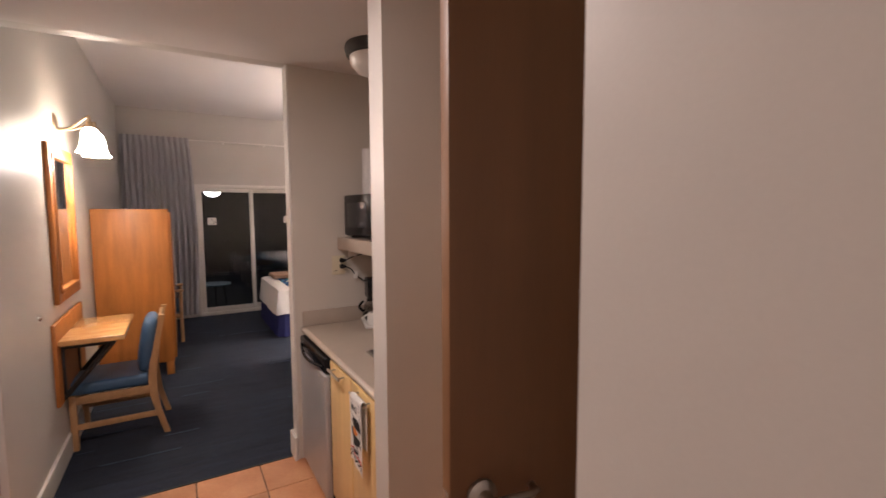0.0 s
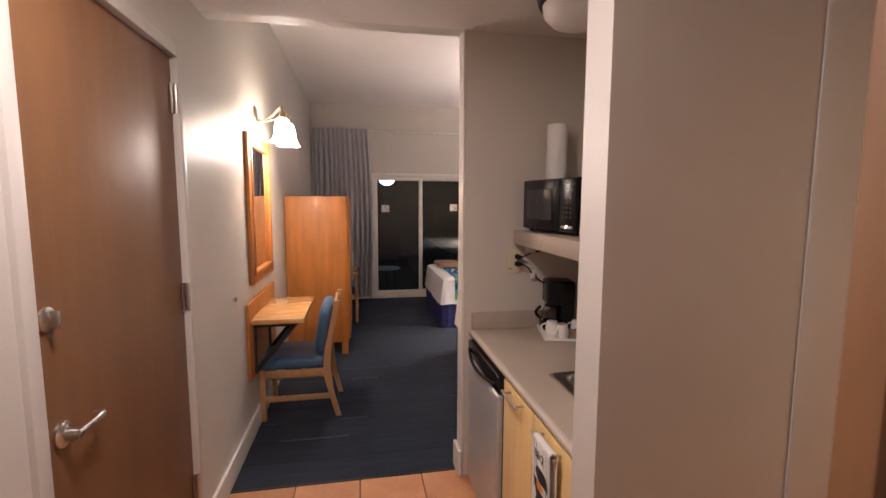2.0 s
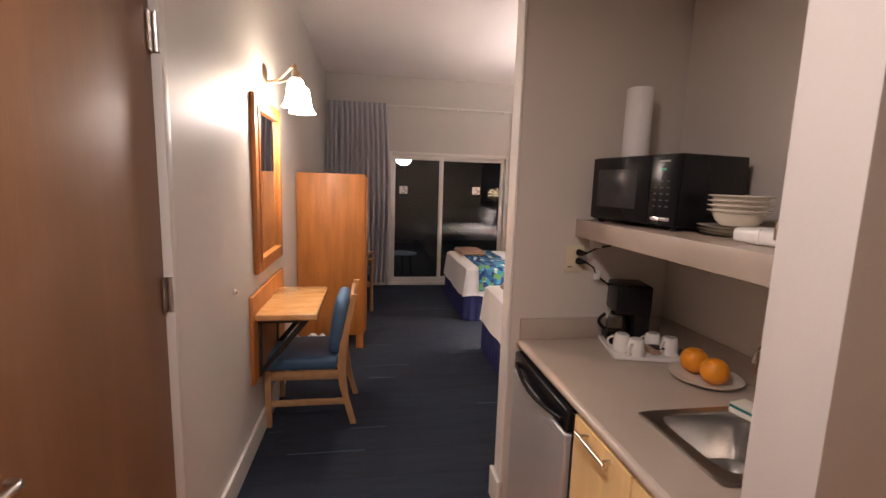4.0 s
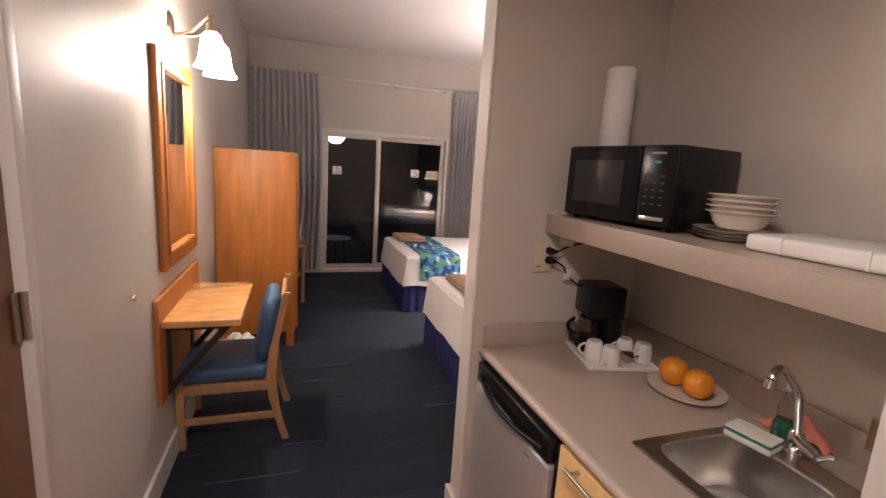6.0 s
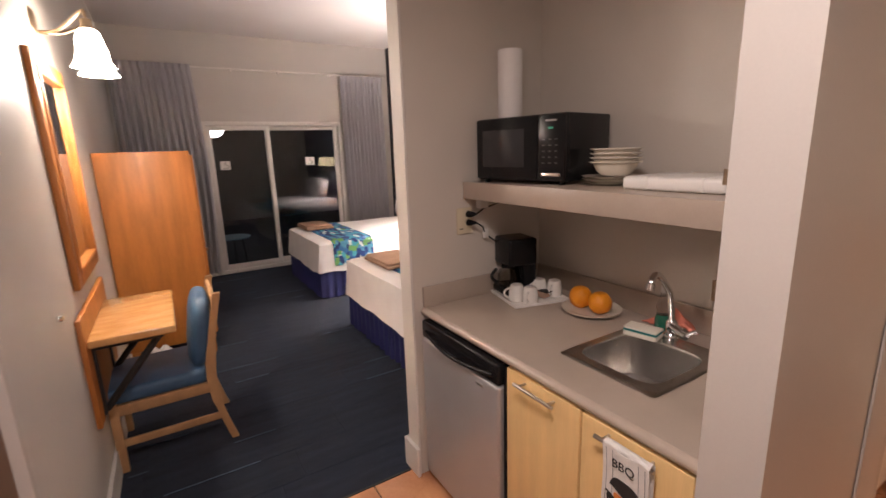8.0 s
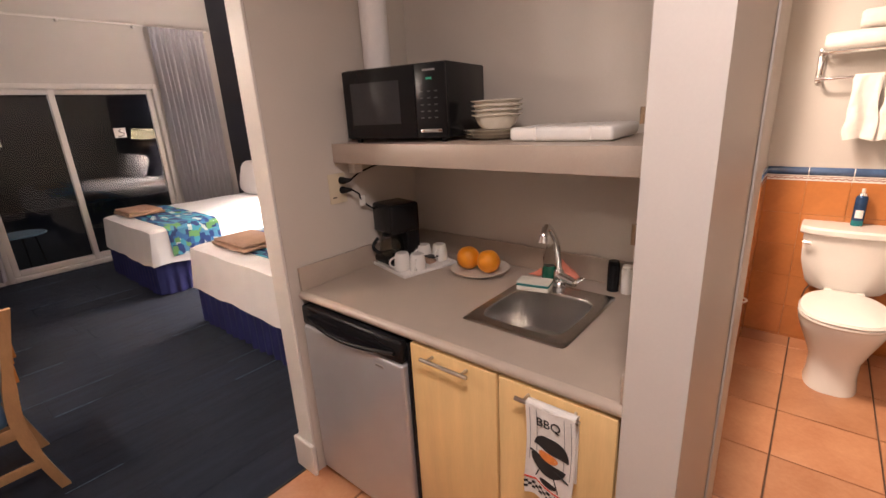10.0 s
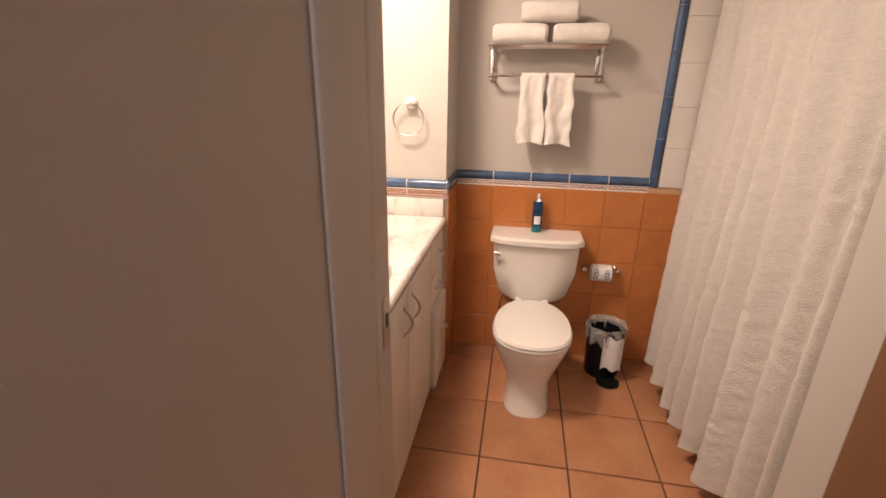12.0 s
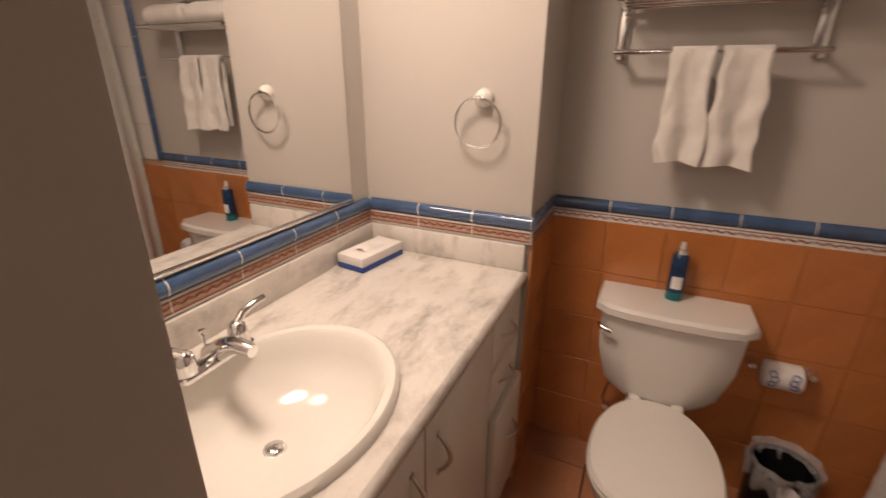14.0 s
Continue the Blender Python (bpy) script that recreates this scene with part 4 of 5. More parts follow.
po = thing("plate", (1.17, 2.175, 0.858), "cream dinner plate holding two oranges", "plate")
part("dish", lathe([(0, 0.004), (0.07, 0.004), (0.085, 0.008), (0.122, 0.018), (0.125, 0.018), (0.123, 0.014), (0.085, 0.002), (0.06, 0), (0, 0)], (1.188, 2.160, 0.859), 40), CREAM, po)
for x, y, r in ((1.178, 2.212, 0.049), (1.182, 2.112, 0.048)):
    own = bmesh.new()
    bmesh.ops.create_uvsphere(own, u_segments=36, v_segments=24, radius=r)
    for v in own.verts:
        v.co *= 1 + 0.02 * noise.noise(v.co * 30)
        if v.co.z > r * 0.9:
            v.co.z -= (v.co.z - r * 0.9) * 0.6
    own.transform(pose(x, y, 0.8645 + r * 0.98))
    single("orange", own, FRUIT, "whole bright orange fruit resting on the plate", "orange", group="oranges on the plate")

my = thing("mug_tray", (1.10, 2.47, 0.858), "white rectangular tray under the mugs and coffee maker", "tray")
MT = pose(1.115, 2.485, 0.859, 0, 0, -14)
own = box(-0.135, -0.15, 0, 0.135, 0.15, 0.006, 0.002)
part("base", turned(own, MT), PLASTW, my)
for a, b, c, e in ((-0.14, -0.155, -0.132, 0.155), (0.132, -0.155, 0.14, 0.155), (-0.132, -0.155, 0.132, -0.147), (-0.132, 0.147, 0.132, 0.155)):
    part("lip", turned(box(a, b, 0, c, e, 0.014, 0.003), MT), PLASTW, my)


def mug(x, y, turn, down=True):
    m = thing("mug", (x, y, 0.865), "white stoneware mug turned upside down on the tray", "mug", "mugs on the tray")
    prof = [(0.034, 0.0), (0.036, 0.002), (0.035, 0.04), (0.030, 0.068), (0.026, 0.074), (0, 0.074)]
    part("cup", lathe(prof, (x, y, 0.8655), 28), PORC, m)
    a = radians(turn)
    d = Vector((math.cos(a), math.sin(a), 0))
    part("handle", tube(arc(lambda t: Vector((x, y, 0.9)) + d * (0.031 + 0.026 * math.sin(math.pi * t)) + Vector((0, 0, 0.022 * math.cos(math.pi * t))), 10), 0.0045, 8), PORC, m)


mug(1.020, 2.452, 150), mug(1.045, 2.385, -150), mug(1.165, 2.455, 170), mug(1.205, 2.395, 200)
own = box(1.12, 2.38, 0.868, 1.165, 2.46, 0.892, 0.004)
tp = thing("tea_packets", (1.14, 2.42, 0.865), "brown and black drink sachets on the tray", "sachets")
part("sachet", turned(own, Matrix.Identity(4)), TAN, tp)
part("sachet", box(1.13, 2.37, 0.893, 1.17, 2.43, 0.898, 0.004), BLACKM, tp)

cm = thing("coffee_maker", (1.17, 2.56, 0.865), "black drip coffee maker with a glass carafe", "coffee maker")
CM = pose(1.105, 2.545, 0.874, 0, 0, -12)
part("base", turned(box(-0.10, -0.075, 0, 0.062, 0.075, 0.03, 0.008), CM), BLACK, cm)
part("column", turned(box(-0.005, -0.075, 0.03, 0.062, 0.075, 0.20, 0.008), CM), BLACK, cm)
part("head", turned(box(-0.085, -0.080, 0.135, 0.064, 0.080, 0.268, 0.014, seg=3), CM), BLACK, cm)
ca = part("carafe", turned(lathe([(0, 0), (0.045, 0.0), (0.056, 0.02), (0.054, 0.06), (0.038, 0.09), (0.036, 0.09), (0.052, 0.06), (0.054, 0.02), (0.043, 0.003), (0, 0.003)], (-0.045, 0, 0.032), 28), CM), CARAFE, cm, "clear glass carafe")
part("carafe_handle", turned(tube(arc(lambda t: (-0.10 - 0.028 * math.sin(math.pi * t), 0.02, 0.045 + 0.07 * t), 8), 0.008, 8), CM), BLACK, ca)
part("carafe_lid", turned(lathe([(0, 0), (0.04, 0), (0.038, 0.008), (0, 0.010)], (-0.045, 0, 0.122), 24), CM), BLACK, ca)

# outlet and plugs
ou = thing("wall_outlet", (0.86, KY1, 1.23), "ivory double outlet plate with two black plugs", "outlet")
part("plate", box(0.822, KY1 - 0.006, 1.170, 0.908, KY1 - 0.0005, 1.292, 0.003), IVORY, ou)
part("mark", box(0.835, KY1 - 0.0075, 1.193, 0.855, KY1 - 0.0055, 1.197), BLACKM, ou)
for z in (1.262, 1.222):
    part("plug", tube([(0.885, KY1 - 0.006, z), (0.888, KY1 - 0.03, z), (0.90, KY1 - 0.05, z + 0.002)], [0.016, 0.013, 0.006], 10), BLACK, ou, "black plug")
part("cord", tube([(0.90, KY1 - 0.05, 1.224), (0.94, KY1 - 0.045, 1.20), (0.97, KY1 - 0.02, 1.16), (1.04, KY1 - 0.02, 1.11), (1.10, KY1 - 0.02, 1.07), (1.20, KY1 - 0.02, 1.03)], 0.004, 8), BLACK, ou)
part("cord", tube([(0.90, KY1 - 0.05, 1.264), (0.95, KY1 - 0.04, 1.285), (1.05, KY1 - 0.02, 1.30), (1.30, KY1 - 0.02, 1.32)], 0.004, 8), BLACK, ou)
part("cord_tag", box(0.955, KY1 - 0.03, 1.14, 0.985, KY1 - 0.024, 1.185, 0.002), PLASTW, ou)
part("adapter", box(0.93, KY1 - 0.045, 1.285, 0.975, KY1 - 0.005, 1.325, 0.004), PLASTW, ou)

# microwave on the shelf
mw = thing("microwave", (1.1, 2.38, 1.405), "black countertop microwave with a lit green clock", "microwave")
MW = pose(1.09, 2.375, 1.423, 0, 0, 10.5)
part("case", turned(box(-0.150, -0.222, 0, 0.160, 0.222, 0.255, 0.006), MW), BLACK, mw)
dr = part("door", turned(box(-0.166, -0.098, 0.006, -0.1515, 0.222, 0.251, 0.005), MW), BLACK, mw, "glossy black door")
part("window", turned(box(-0.1675, -0.035, 0.055, -0.1655, 0.185, 0.205, 0.0008), MW), MWGLASS, dr, "dark grey window mesh")
pn = part("control_panel", turned(box(-0.166, -0.222, 0.006, -0.1515, -0.101, 0.251, 0.005), MW), BLACK, mw)
part("clock", turned(box(-0.1672, -0.170, 0.198, -0.1660, -0.148, 0.205), MW), LED, pn, "green clock digits")
part("badge", turned(box(-0.1672, -0.185, 0.226, -0.1660, -0.135, 0.232), MW), GREYINK, pn)
for i in range(5):
    for j in range(3):
        part("key", turned(box(-0.1669, -0.190 + j * 0.028, 0.070 + i * 0.022, -0.1660, -0.178 + j * 0.028, 0.074 + i * 0.022), MW), KEYINK, pn)
part("open_button", turned(box(-0.170, -0.205, 0.022, -0.1655, -0.118, 0.034, 0.003), MW), CHROME, pn, "chrome door opening bar")
for x in (-0.13, 0.14):
    for y in (-0.19, 0.19):
        part("foot", turned(lathe([(0, -0.0115), (0.012, -0.0115), (0.012, 0), (0, 0)], (x, y, 0), 12), MW), BLACK, mw)
pr = thing("paper_towel_roll", (1.06, 2.545, 1.678), "white paper towel roll standing on the microwave", "paper towel")
part("roll", lathe([(0.02, 0), (0.052, 0), (0.054, 0.005), (0.053, 0.287), (0.050, 0.291), (0.02, 0.291)], (1.06, 2.545, 1.679), 40), PAPER, pr)
part("core", lathe([(0.0195, 0.002), (0.0195, 0.289), (0.0175, 0.289), (0.0175, 0.002)], (1.06, 2.545, 1.679), 24), TAN, pr, "brown card core")

# crockery on the shelf
for i in range(3):
    p = lathe([(0, 0.004), (0.065, 0.004), (0.103, 0.012), (0.105, 0.012), (0.07, 0.0), (0, 0)], (1.115, 2.035, 1.4125 + i * 0.010), 36)
    single("side_plate", p, CREAM, "cream stoneware plate in a small stack", "plate", group="stacked plates")
for i in range(4):
    z = 1.447 + i * 0.0155
    p = lathe([(0, 0.004), (0.046, 0.004), (0.062, 0.020), (0.074, 0.043), (0.087, 0.050), (0.091, 0.049), (0.090, 0.046), (0.078, 0.041), (0.066, 0.016), (0.050, 0), (0, 0)], (1.115, 2.018, z), 36)
    single("bowl", p, CREAM, "cream stoneware bowl nested in a stack", "bowl", group="nested bowls")
dt = thing("dish_tray", (1.12, 1.80, 1.412), "white plastic dish drainer tray upside down", "tray")
DT = pose(1.125, 1.732, 1.412, 0, 0, 3)
part("body", turned(box(-0.140, -0.160, 0.0, 0.140, 0.160, 0.042, 0.012, seg=3), DT), PLASTW, dt)
for y in (-0.1, 0.07):
    part("rib", turned(box(-0.142, y, 0.002, 0.142, y + 0.006, 0.044, 0.002), DT), PLASTW, dt)
for z, h in ((1.490, 0.030), (1.265, 0.042)):
    ct2 = thing("wall_catch", (0.612, 1.372, z), "small aged brass catch on the alcove edge", "catch", "catches on the alcove edge")
    part("plate", box(0.601, 1.3725, z - h / 2, 0.616, 1.3755, z + h / 2, 0.001), BRONZE, ct2)
    part("knuckle", tube([(0.607, 1.378, z - h / 2), (0.607, 1.378, z + h / 2)], 0.005, 10), BRONZE, ct2)

# printed towel on the cabinet handle
TY0, TY1 = 1.468, 1.600
tw = thing("kitchen_towel", (0.58, 1.535, 0.50), "white striped towel printed with a kettle grill", "towel")


def hang(u, v, off=0.0):
    y = TY1 - u * (TY1 - TY0) - 0.004 * math.sin(v * 5)
    z = 0.803 - v * 0.285 + 0.012 * math.sin(u * 5) * v - 0.012 * u * v
    return Vector((0.578 - off + 0.004 * math.sin(u * 9.5) + 0.004 * v, y, z))


part("cloth_front", cloth(hang, 30, 30, 0.003), TERRY, tw)
part("cloth_back", cloth(lambda u, v: (0.600 + 0.003 * math.sin(u * 8), TY1 - u * (TY1 - TY0), 0.803 - 0.2 * v), 20, 12, 0.003), TERRY, tw)
part("fold_over", cloth(lambda u, v: (0.590 - 0.0125 * math.cos(v * math.pi), TY1 - u * (TY1 - TY0), 0.802 + 0.008 * math.sin(v * math.pi)), 20, 8, 0.003), TERRY, tw)


def dab(name, us, vs, r, material, label=""):
    """A printed line on the towel, through points across and down it."""
    part(name, tube([hang(u, v, 0.0035) for u, v in zip(us, vs)], r, 6), material, tw, label)


def disc(name, u0, v0, ru, rv, a0, a1, material):
    def fn(a, r):
        q = a0 + (a1 - a0) * a
        return hang(u0 + ru * r * math.cos(q), v0 + rv * r * math.sin(q), 0.0046)
    own = cloth(fn, 24, 6, 0.0006)
    part(name, own, material, tw)


for k in range(7):
    if k not in (2, 3, 4):
        dab("stripe", [0.08 + 0.14 * k] * 8, [0.03 + 0.08 * i for i in range(8)], 0.0009, GREYINK)
txt = bpy.data.curves.new("lettering", "FONT")
txt.body, txt.size, txt.extrude, txt.align_x = "BBQ", 0.034, 0.0006, "CENTER"
lt = new("lettering_src", txt)
me = bpy.data.meshes.new_from_object(lt.evaluated_get(bpy.context.evaluated_depsgraph_get()))
bpy.data.objects.remove(lt)
own = bmesh.new()
own.from_mesh(me)
own.transform(Matrix.Translation((0.5715, 1.534, 0.756)) @ Euler((radians(90), 0, radians(-90))).to_matrix().to_4x4())
part("lettering", own, INK, tw, "black printed letters", smooth=False)
disc("grill_lid", 0.52, 0.41, 0.36, 0.16, math.pi + 0.12, 2 * math.pi + 0.12, INK)
disc("grill_fire", 0.48, 0.468, 0.20, 0.05, 0, 6.2, FLAME)
disc("grill_bowl", 0.48, 0.515, 0.36, 0.16, 0.12, math.pi + 0.12, INK)
dab("grill_leg", [0.33, 0.25], [0.64, 0.76], 0.0018, INK)
dab("grill_leg", [0.62, 0.72], [0.66, 0.80], 0.0018, INK)
dab("grill_rim", [0.08, 0.3, 0.6, 0.9], [0.47, 0.51, 0.57, 0.63], 0.002, INK)
disc("grill_ash_pan", 0.52, 0.76, 0.17, 0.035, 0, 6.2, INK)
dab("red_band", [0, 0.25, 0.5, 0.75, 1], [0.80, 0.805, 0.82, 0.83, 0.83], 0.0022, REDINK)
for i in range(12):
    for j in range(3):
        if (i + j) % 2 == 0:
            u, v = i / 12, 0.845 + j * 0.03
            own = bmesh.new()
            own.faces.new([own.verts.new(hang(a, b, 0.0042)) for a, b in ((u, v), (u + 1 / 12, v), (u + 1 / 12, v + 0.03), (u, v + 0.03))])
            bmesh.ops.solidify(own, geom=own.faces[:], thickness=0.0008)
            part("check", own, INK, tw)

# unlit ceiling lamp over the kitchenette
kl = thing("ceiling_lamp", (0.90, 2.15, HALLZ), "unlit flush ceiling lamp, white dome and dark ring", "ceiling lamp")
part("ring", lathe([(0, 0), (0.17, 0), (0.175, -0.02), (0.165, -0.055), (0.15, -0.06), (0, -0.06)], (0.945, 2.12, HALLZ), 36), BLACKM, kl, "dark bronze ring")
part("dome", lathe([(0.15, 0), (0.142, -0.04), (0.11, -0.075), (0.06, -0.095), (0, -0.10)], (0.945, 2.12, HALLZ - 0.058), 36), PLASTW, kl, "white frosted dome")
# Ring added above the entry fill light, out of view.
el = thing("ceiling_lamp", (0.21, -1.45, HALLZ), "unseen ceiling ring added for the entry fill light", "ceiling lamp")
part("ring", lathe([(0, 0), (0.17, 0), (0.175, -0.02), (0.165, -0.04), (0, -0.04)], (0.21, -1.45, HALLZ), 36), BLACKM, el, "dark bronze ring")
# Ring added above the hall fill light, out of view.
hl = thing("ceiling_lamp", (-0.20, 1.15, HALLZ), "unseen ceiling ring added for the hall fill light", "ceiling lamp")
part("ring", lathe([(0, 0), (0.17, 0), (0.175, -0.02), (0.165, -0.04), (0, -0.04)], (-0.20, 1.15, HALLZ), 36), BLACKM, hl, "dark bronze ring")

# ---- bathroom ----
VX0, VX1, VY, VB = 1.60, 2.795, 1.357, 1.965
vt = thing("countertop", (2.2, 1.63, 0.87), "white veined marble vanity top with splashbacks", "vanity top")
own = bmesh.new()
SCX, SCY, SA, SB = 1.950, 1.635, 0.285, 0.228


def slab(u, v):
    """The top between the bowl's oval and the slab's outline."""
    a = 2 * math.pi * u
    ox, oy = SCX + (SA - 0.012) * math.cos(a), SCY + (SB - 0.012) * math.sin(a)
    cx, cy = math.cos(a), math.sin(a)
    ks = [((VX1 if cx > 0 else VX0) - SCX) / cx if abs(cx) > 1e-6 else 9, ((VB if cy > 0 else VY + 0.012) - SCY) / cy if abs(cy) > 1e-6 else 9]
    k = min(q for q in ks if q > 0)
    return (ox + (SCX + cx * k - ox) * v, oy + (SCY + cy * k - oy) * v, 0.908)


part("slab", cloth(slab, 160, 10), MARBLE, vt)
part("front_edge", cloth(lambda u, v: (VX0 + u * (VX1 - VX0), VY + 0.012 - 0.014 * math.sin(math.pi * v) ** 0.6, 0.868 + 0.040 * v), 1, 12), MARBLE, vt)
part("rear_splash", box(VX0, VB - 0.02, 0.908, VX1, VB, 0.997, 0.004), MARBLE, vt)
part("side_splash", box(VX1 - 0.02, VY + 0.01, 0.908, VX1, VB - 0.021, 0.997, 0.004), MARBLE, vt)

bs = thing("washbasin", (SCX, SCY, 0.75), "oval white porcelain drop-in washbasin", "washbasin")
prof = [(1.0, 0.0), (0.995, 0.012), (0.96, 0.020), (0.90, 0.019), (0.86, 0.008), (0.82, -0.025), (0.72, -0.07), (0.52, -0.105), (0.30, -0.117), (0.12, -0.120), (0.0, -0.121)]
own = lathe([(r, z) for r, z in prof], seg=64)
for v in own.verts:
    r = math.hypot(v.co.x, v.co.y)
    v.co.x, v.co.y = v.co.x * SA, v.co.y * SB - (0.03 if r < 0.87 else 0.0) * (0.87 - r if r < 0.87 else 0)
own.transform(Matrix.Translation((SCX, SCY, 0.908)))
part("bowl", own, PORC, bs)
part("drain", lathe([(0, 0.008), (0.016, 0.008), (0.022, 0.004), (0.024, 0.0)], (SCX, SCY + 0.018, 0.788), 24), CHROME, bs, "chrome pop-up drain")
bf = thing("basin_faucet", (1.982, 1.825, 0.925), "chrome two-handle basin faucet", "faucet")
own = box(1.892, 1.800, 0.9285, 2.072, 1.850, 0.945, 0.012, seg=3)
part("deck_plate", own, CHROME, bf)
part("spout", tube(arc(lambda t: (1.982, 1.832 - 0.125 * t, 0.945 + 0.055 * math.sin(min(1, t * 1.25) * math.pi / 2) - 0.012 * t), 12), [0.025 - 0.001 * i for i in range(12)], 14), CHROME, bf)
part("lift_rod", lathe([(0, 0), (0.003, 0), (0.003, 0.04), (0.007, 0.045), (0.007, 0.055), (0, 0.057)], (1.982, 1.850, 0.945), 12), CHROME, bf)
for s in (-1, 1):
    x = 1.982 + s * 0.066
    h = part("handle_base", lathe([(0.024, 0), (0.022, 0.02), (0.018, 0.04), (0.010, 0.048), (0, 0.049)], (x, 1.825, 0.945), 20), CHROME, bf)
    part("handle_lever", tube([(x, 1.825, 0.985), (x + s * 0.02, 1.825, 1.005), (x + s * 0.05, 1.817, 1.018), (x + s * 0.075, 1.814, 1.020)], [0.010, 0.009, 0.007, 0.008], 10), CHROME, h)

vn = thing("vanity_cabinet", (2.2, 1.6, 0), "white painted vanity with drawers and arched pulls", "cabinet")
WPAINT = mat("white_cabinet_paint", (0.76, 0.72, 0.66), 0.32, var=0.03, bump=0.008)
part("carcass", box(VX0, VY + 0.041, 0.10, VX1 - 0.002, VB, 0.72, 0.002), WPAINT, vn)
part("face_frame", box(VX0, VY + 0.034, 0.72, VX1 - 0.002, VY + 0.07, 0.861, 0.002), WPAINT, vn)
part("toe_kick", box(VX0, VY + 0.10, 0, VX1 - 0.002, VY + 0.12, 0.10), WPAINT, vn)


def pull(parent, x, z, upright, length=0.085, proud=0.0):
    y = VY + 0.012 - proud
    def at(t):
        s = (t - 0.5) * length
        out = 0.030 * math.sin(math.pi * t)
        return (x + (0 if upright else s), y - out, z + (s if upright else 0))
    own = tube(arc(at, 14), [0.0034 + 0.0028 * math.sin(math.pi * i / 13) for i in range(14)], 8)
    for t in (0, 1):
        q = at(t)
        lathe([(0, 0), (0.008, 0), (0.006, 0.004), (0, 0.005)], (0, 0, 0), 12, Matrix.Translation(q) @ Euler((radians(90), 0, 0)).to_matrix().to_4x4(), bm=own)
    part("pull", own, NICKEL, parent, "satin nickel arched pull")


for z0, z1 in ((0.690, 0.855), (0.530, 0.683)):
    dw = part("drawer", box(2.500, VY + 0.012, z0, 2.785, VY + 0.033, z1, 0.004), WPAINT, vn)
    pull(dw, 2.635, (z0 + z1) / 2, False, 0.10)
dw = part("drawer", box(2.500, VY - 0.010, 0.10, 2.785, VY + 0.033, 0.523, 0.004), WPAINT, vn, "drawer standing slightly open")
pull(dw, 2.655, 0.375, False, 0.10, 0.020)
for x0, x1, hx in ((2.075, 2.492, 2.13), (1.64, 2.068, 2.01)):
    dr = part("door", box(x0, VY + 0.012, 0.11, x1, VY + 0.033, 0.850, 0.004), WPAINT, vn)
    pull(dr, hx, 0.735, True, 0.105)

mb = thing("vanity_mirror", (2.1, 1.9, 1.10), "large frameless mirror over the vanity", "mirror")
part("mirror_glass", box(1.62, 1.960, 1.108, 2.690, 1.9655, 2.02, 0.0015), MIRROR, mb, smooth=False)
part("lower_channel", box(1.62, 1.955, 1.097, 2.690, 1.9663, 1.108, 0.001), CHROME, mb)
vl = thing("vanity_light", (2.15, 1.86, 2.1), "bath wall light bar above the mirror", "wall light")
part("back_plate", box(1.85, 1.93, 2.12, 2.45, 1.965, 2.22, 0.005), CHROME, vl)

# towel ring on the projecting wall
rg = thing("towel_ring", (2.797, 1.53, 1.43), "chrome towel ring with a white ceramic boss", "towel ring")
part("boss", turned(lathe([(0, 0), (0.028, 0), (0.030, 0.008), (0.024, 0.026), (0.012, 0.036), (0, 0.037)], seg=24), pose(2.797, 1.528, 1.442, 0, -90, 0)), PORC, rg, "white ceramic boss")
part("ring", tube([(2.757, 1.535 + 0.072 * math.sin(a), 1.372 + 0.072 * math.cos(a)) for a in [2 * math.pi * i / 40 for i in range(40)]], 0.0042, 8, closed=True), CHROME, rg)
part("post", tube([(2.775, 1.528, 1.442), (2.752, 1.532, 1.446)], 0.007, 10), CHROME, rg)

# tissue box
ts = thing("tissue_box", (2.57, 1.80, 0.908), "white and blue tissue box on the marble", "tissue box")
TS = pose(2.650, 1.868, 0.909, 0, 0, -8)
part("lower_band", turned(box(-0.105, -0.055, 0, 0.105, 0.055, 0.018, 0.0015), TS), BOXBLUE, ts, "blue printed lower band")
part("body", turned(box(-0.1045, -0.0545, 0.0182, 0.1045, 0.0545, 0.048, 0.0015), TS), PAPER, ts)
part("tissue", turned(cloth(lambda u, v: (-0.05 + 0.10 * u, -0.022 + 0.045 * v, 0.050 + 0.012 * math.sin(math.pi * v) * (0.6 + 0.4 * math.sin(u * 7))), 12, 6, 0.001), TS), PAPER, ts, "loose white tissue")

# toilet
tl = thing("toilet", (2.8, 0.89, 0), "white porcelain two-piece toilet, lid down", "toilet")
TYC = 0.896


def oval(x0, x1, half, e=2.2, cut=None):
    """Outline of a seat or bowl, rounder at the front."""
    pts = []
    cx, a = (x0 + x1) / 2, (x1 - x0) / 2
    for i in range(56):
        t = 2 * math.pi * i / 56
        c, s = math.cos(t), math.sin(t)
        x = cx + a * math.copysign(abs(c) ** (2 / e), c)
        y = half * math.copysign(abs(s) ** (2 / e), s) * (1.0 - 0.11 * c)
        pts.append((x, TYC + y))
    return pts


def loft(rings):
    own = bmesh.new()
    vs = [[own.verts.new((x, y, z)) for x, y in pts] for pts, z in rings]
    for a, b in zip(vs, vs[1:]):
        for i in range(len(a)):
            own.faces.new((a[i], a[(i + 1) % len(a)], b[(i + 1) % len(b)], b[i]))
    own.faces.new(vs[0]), own.faces.new(vs[-1])
    return own


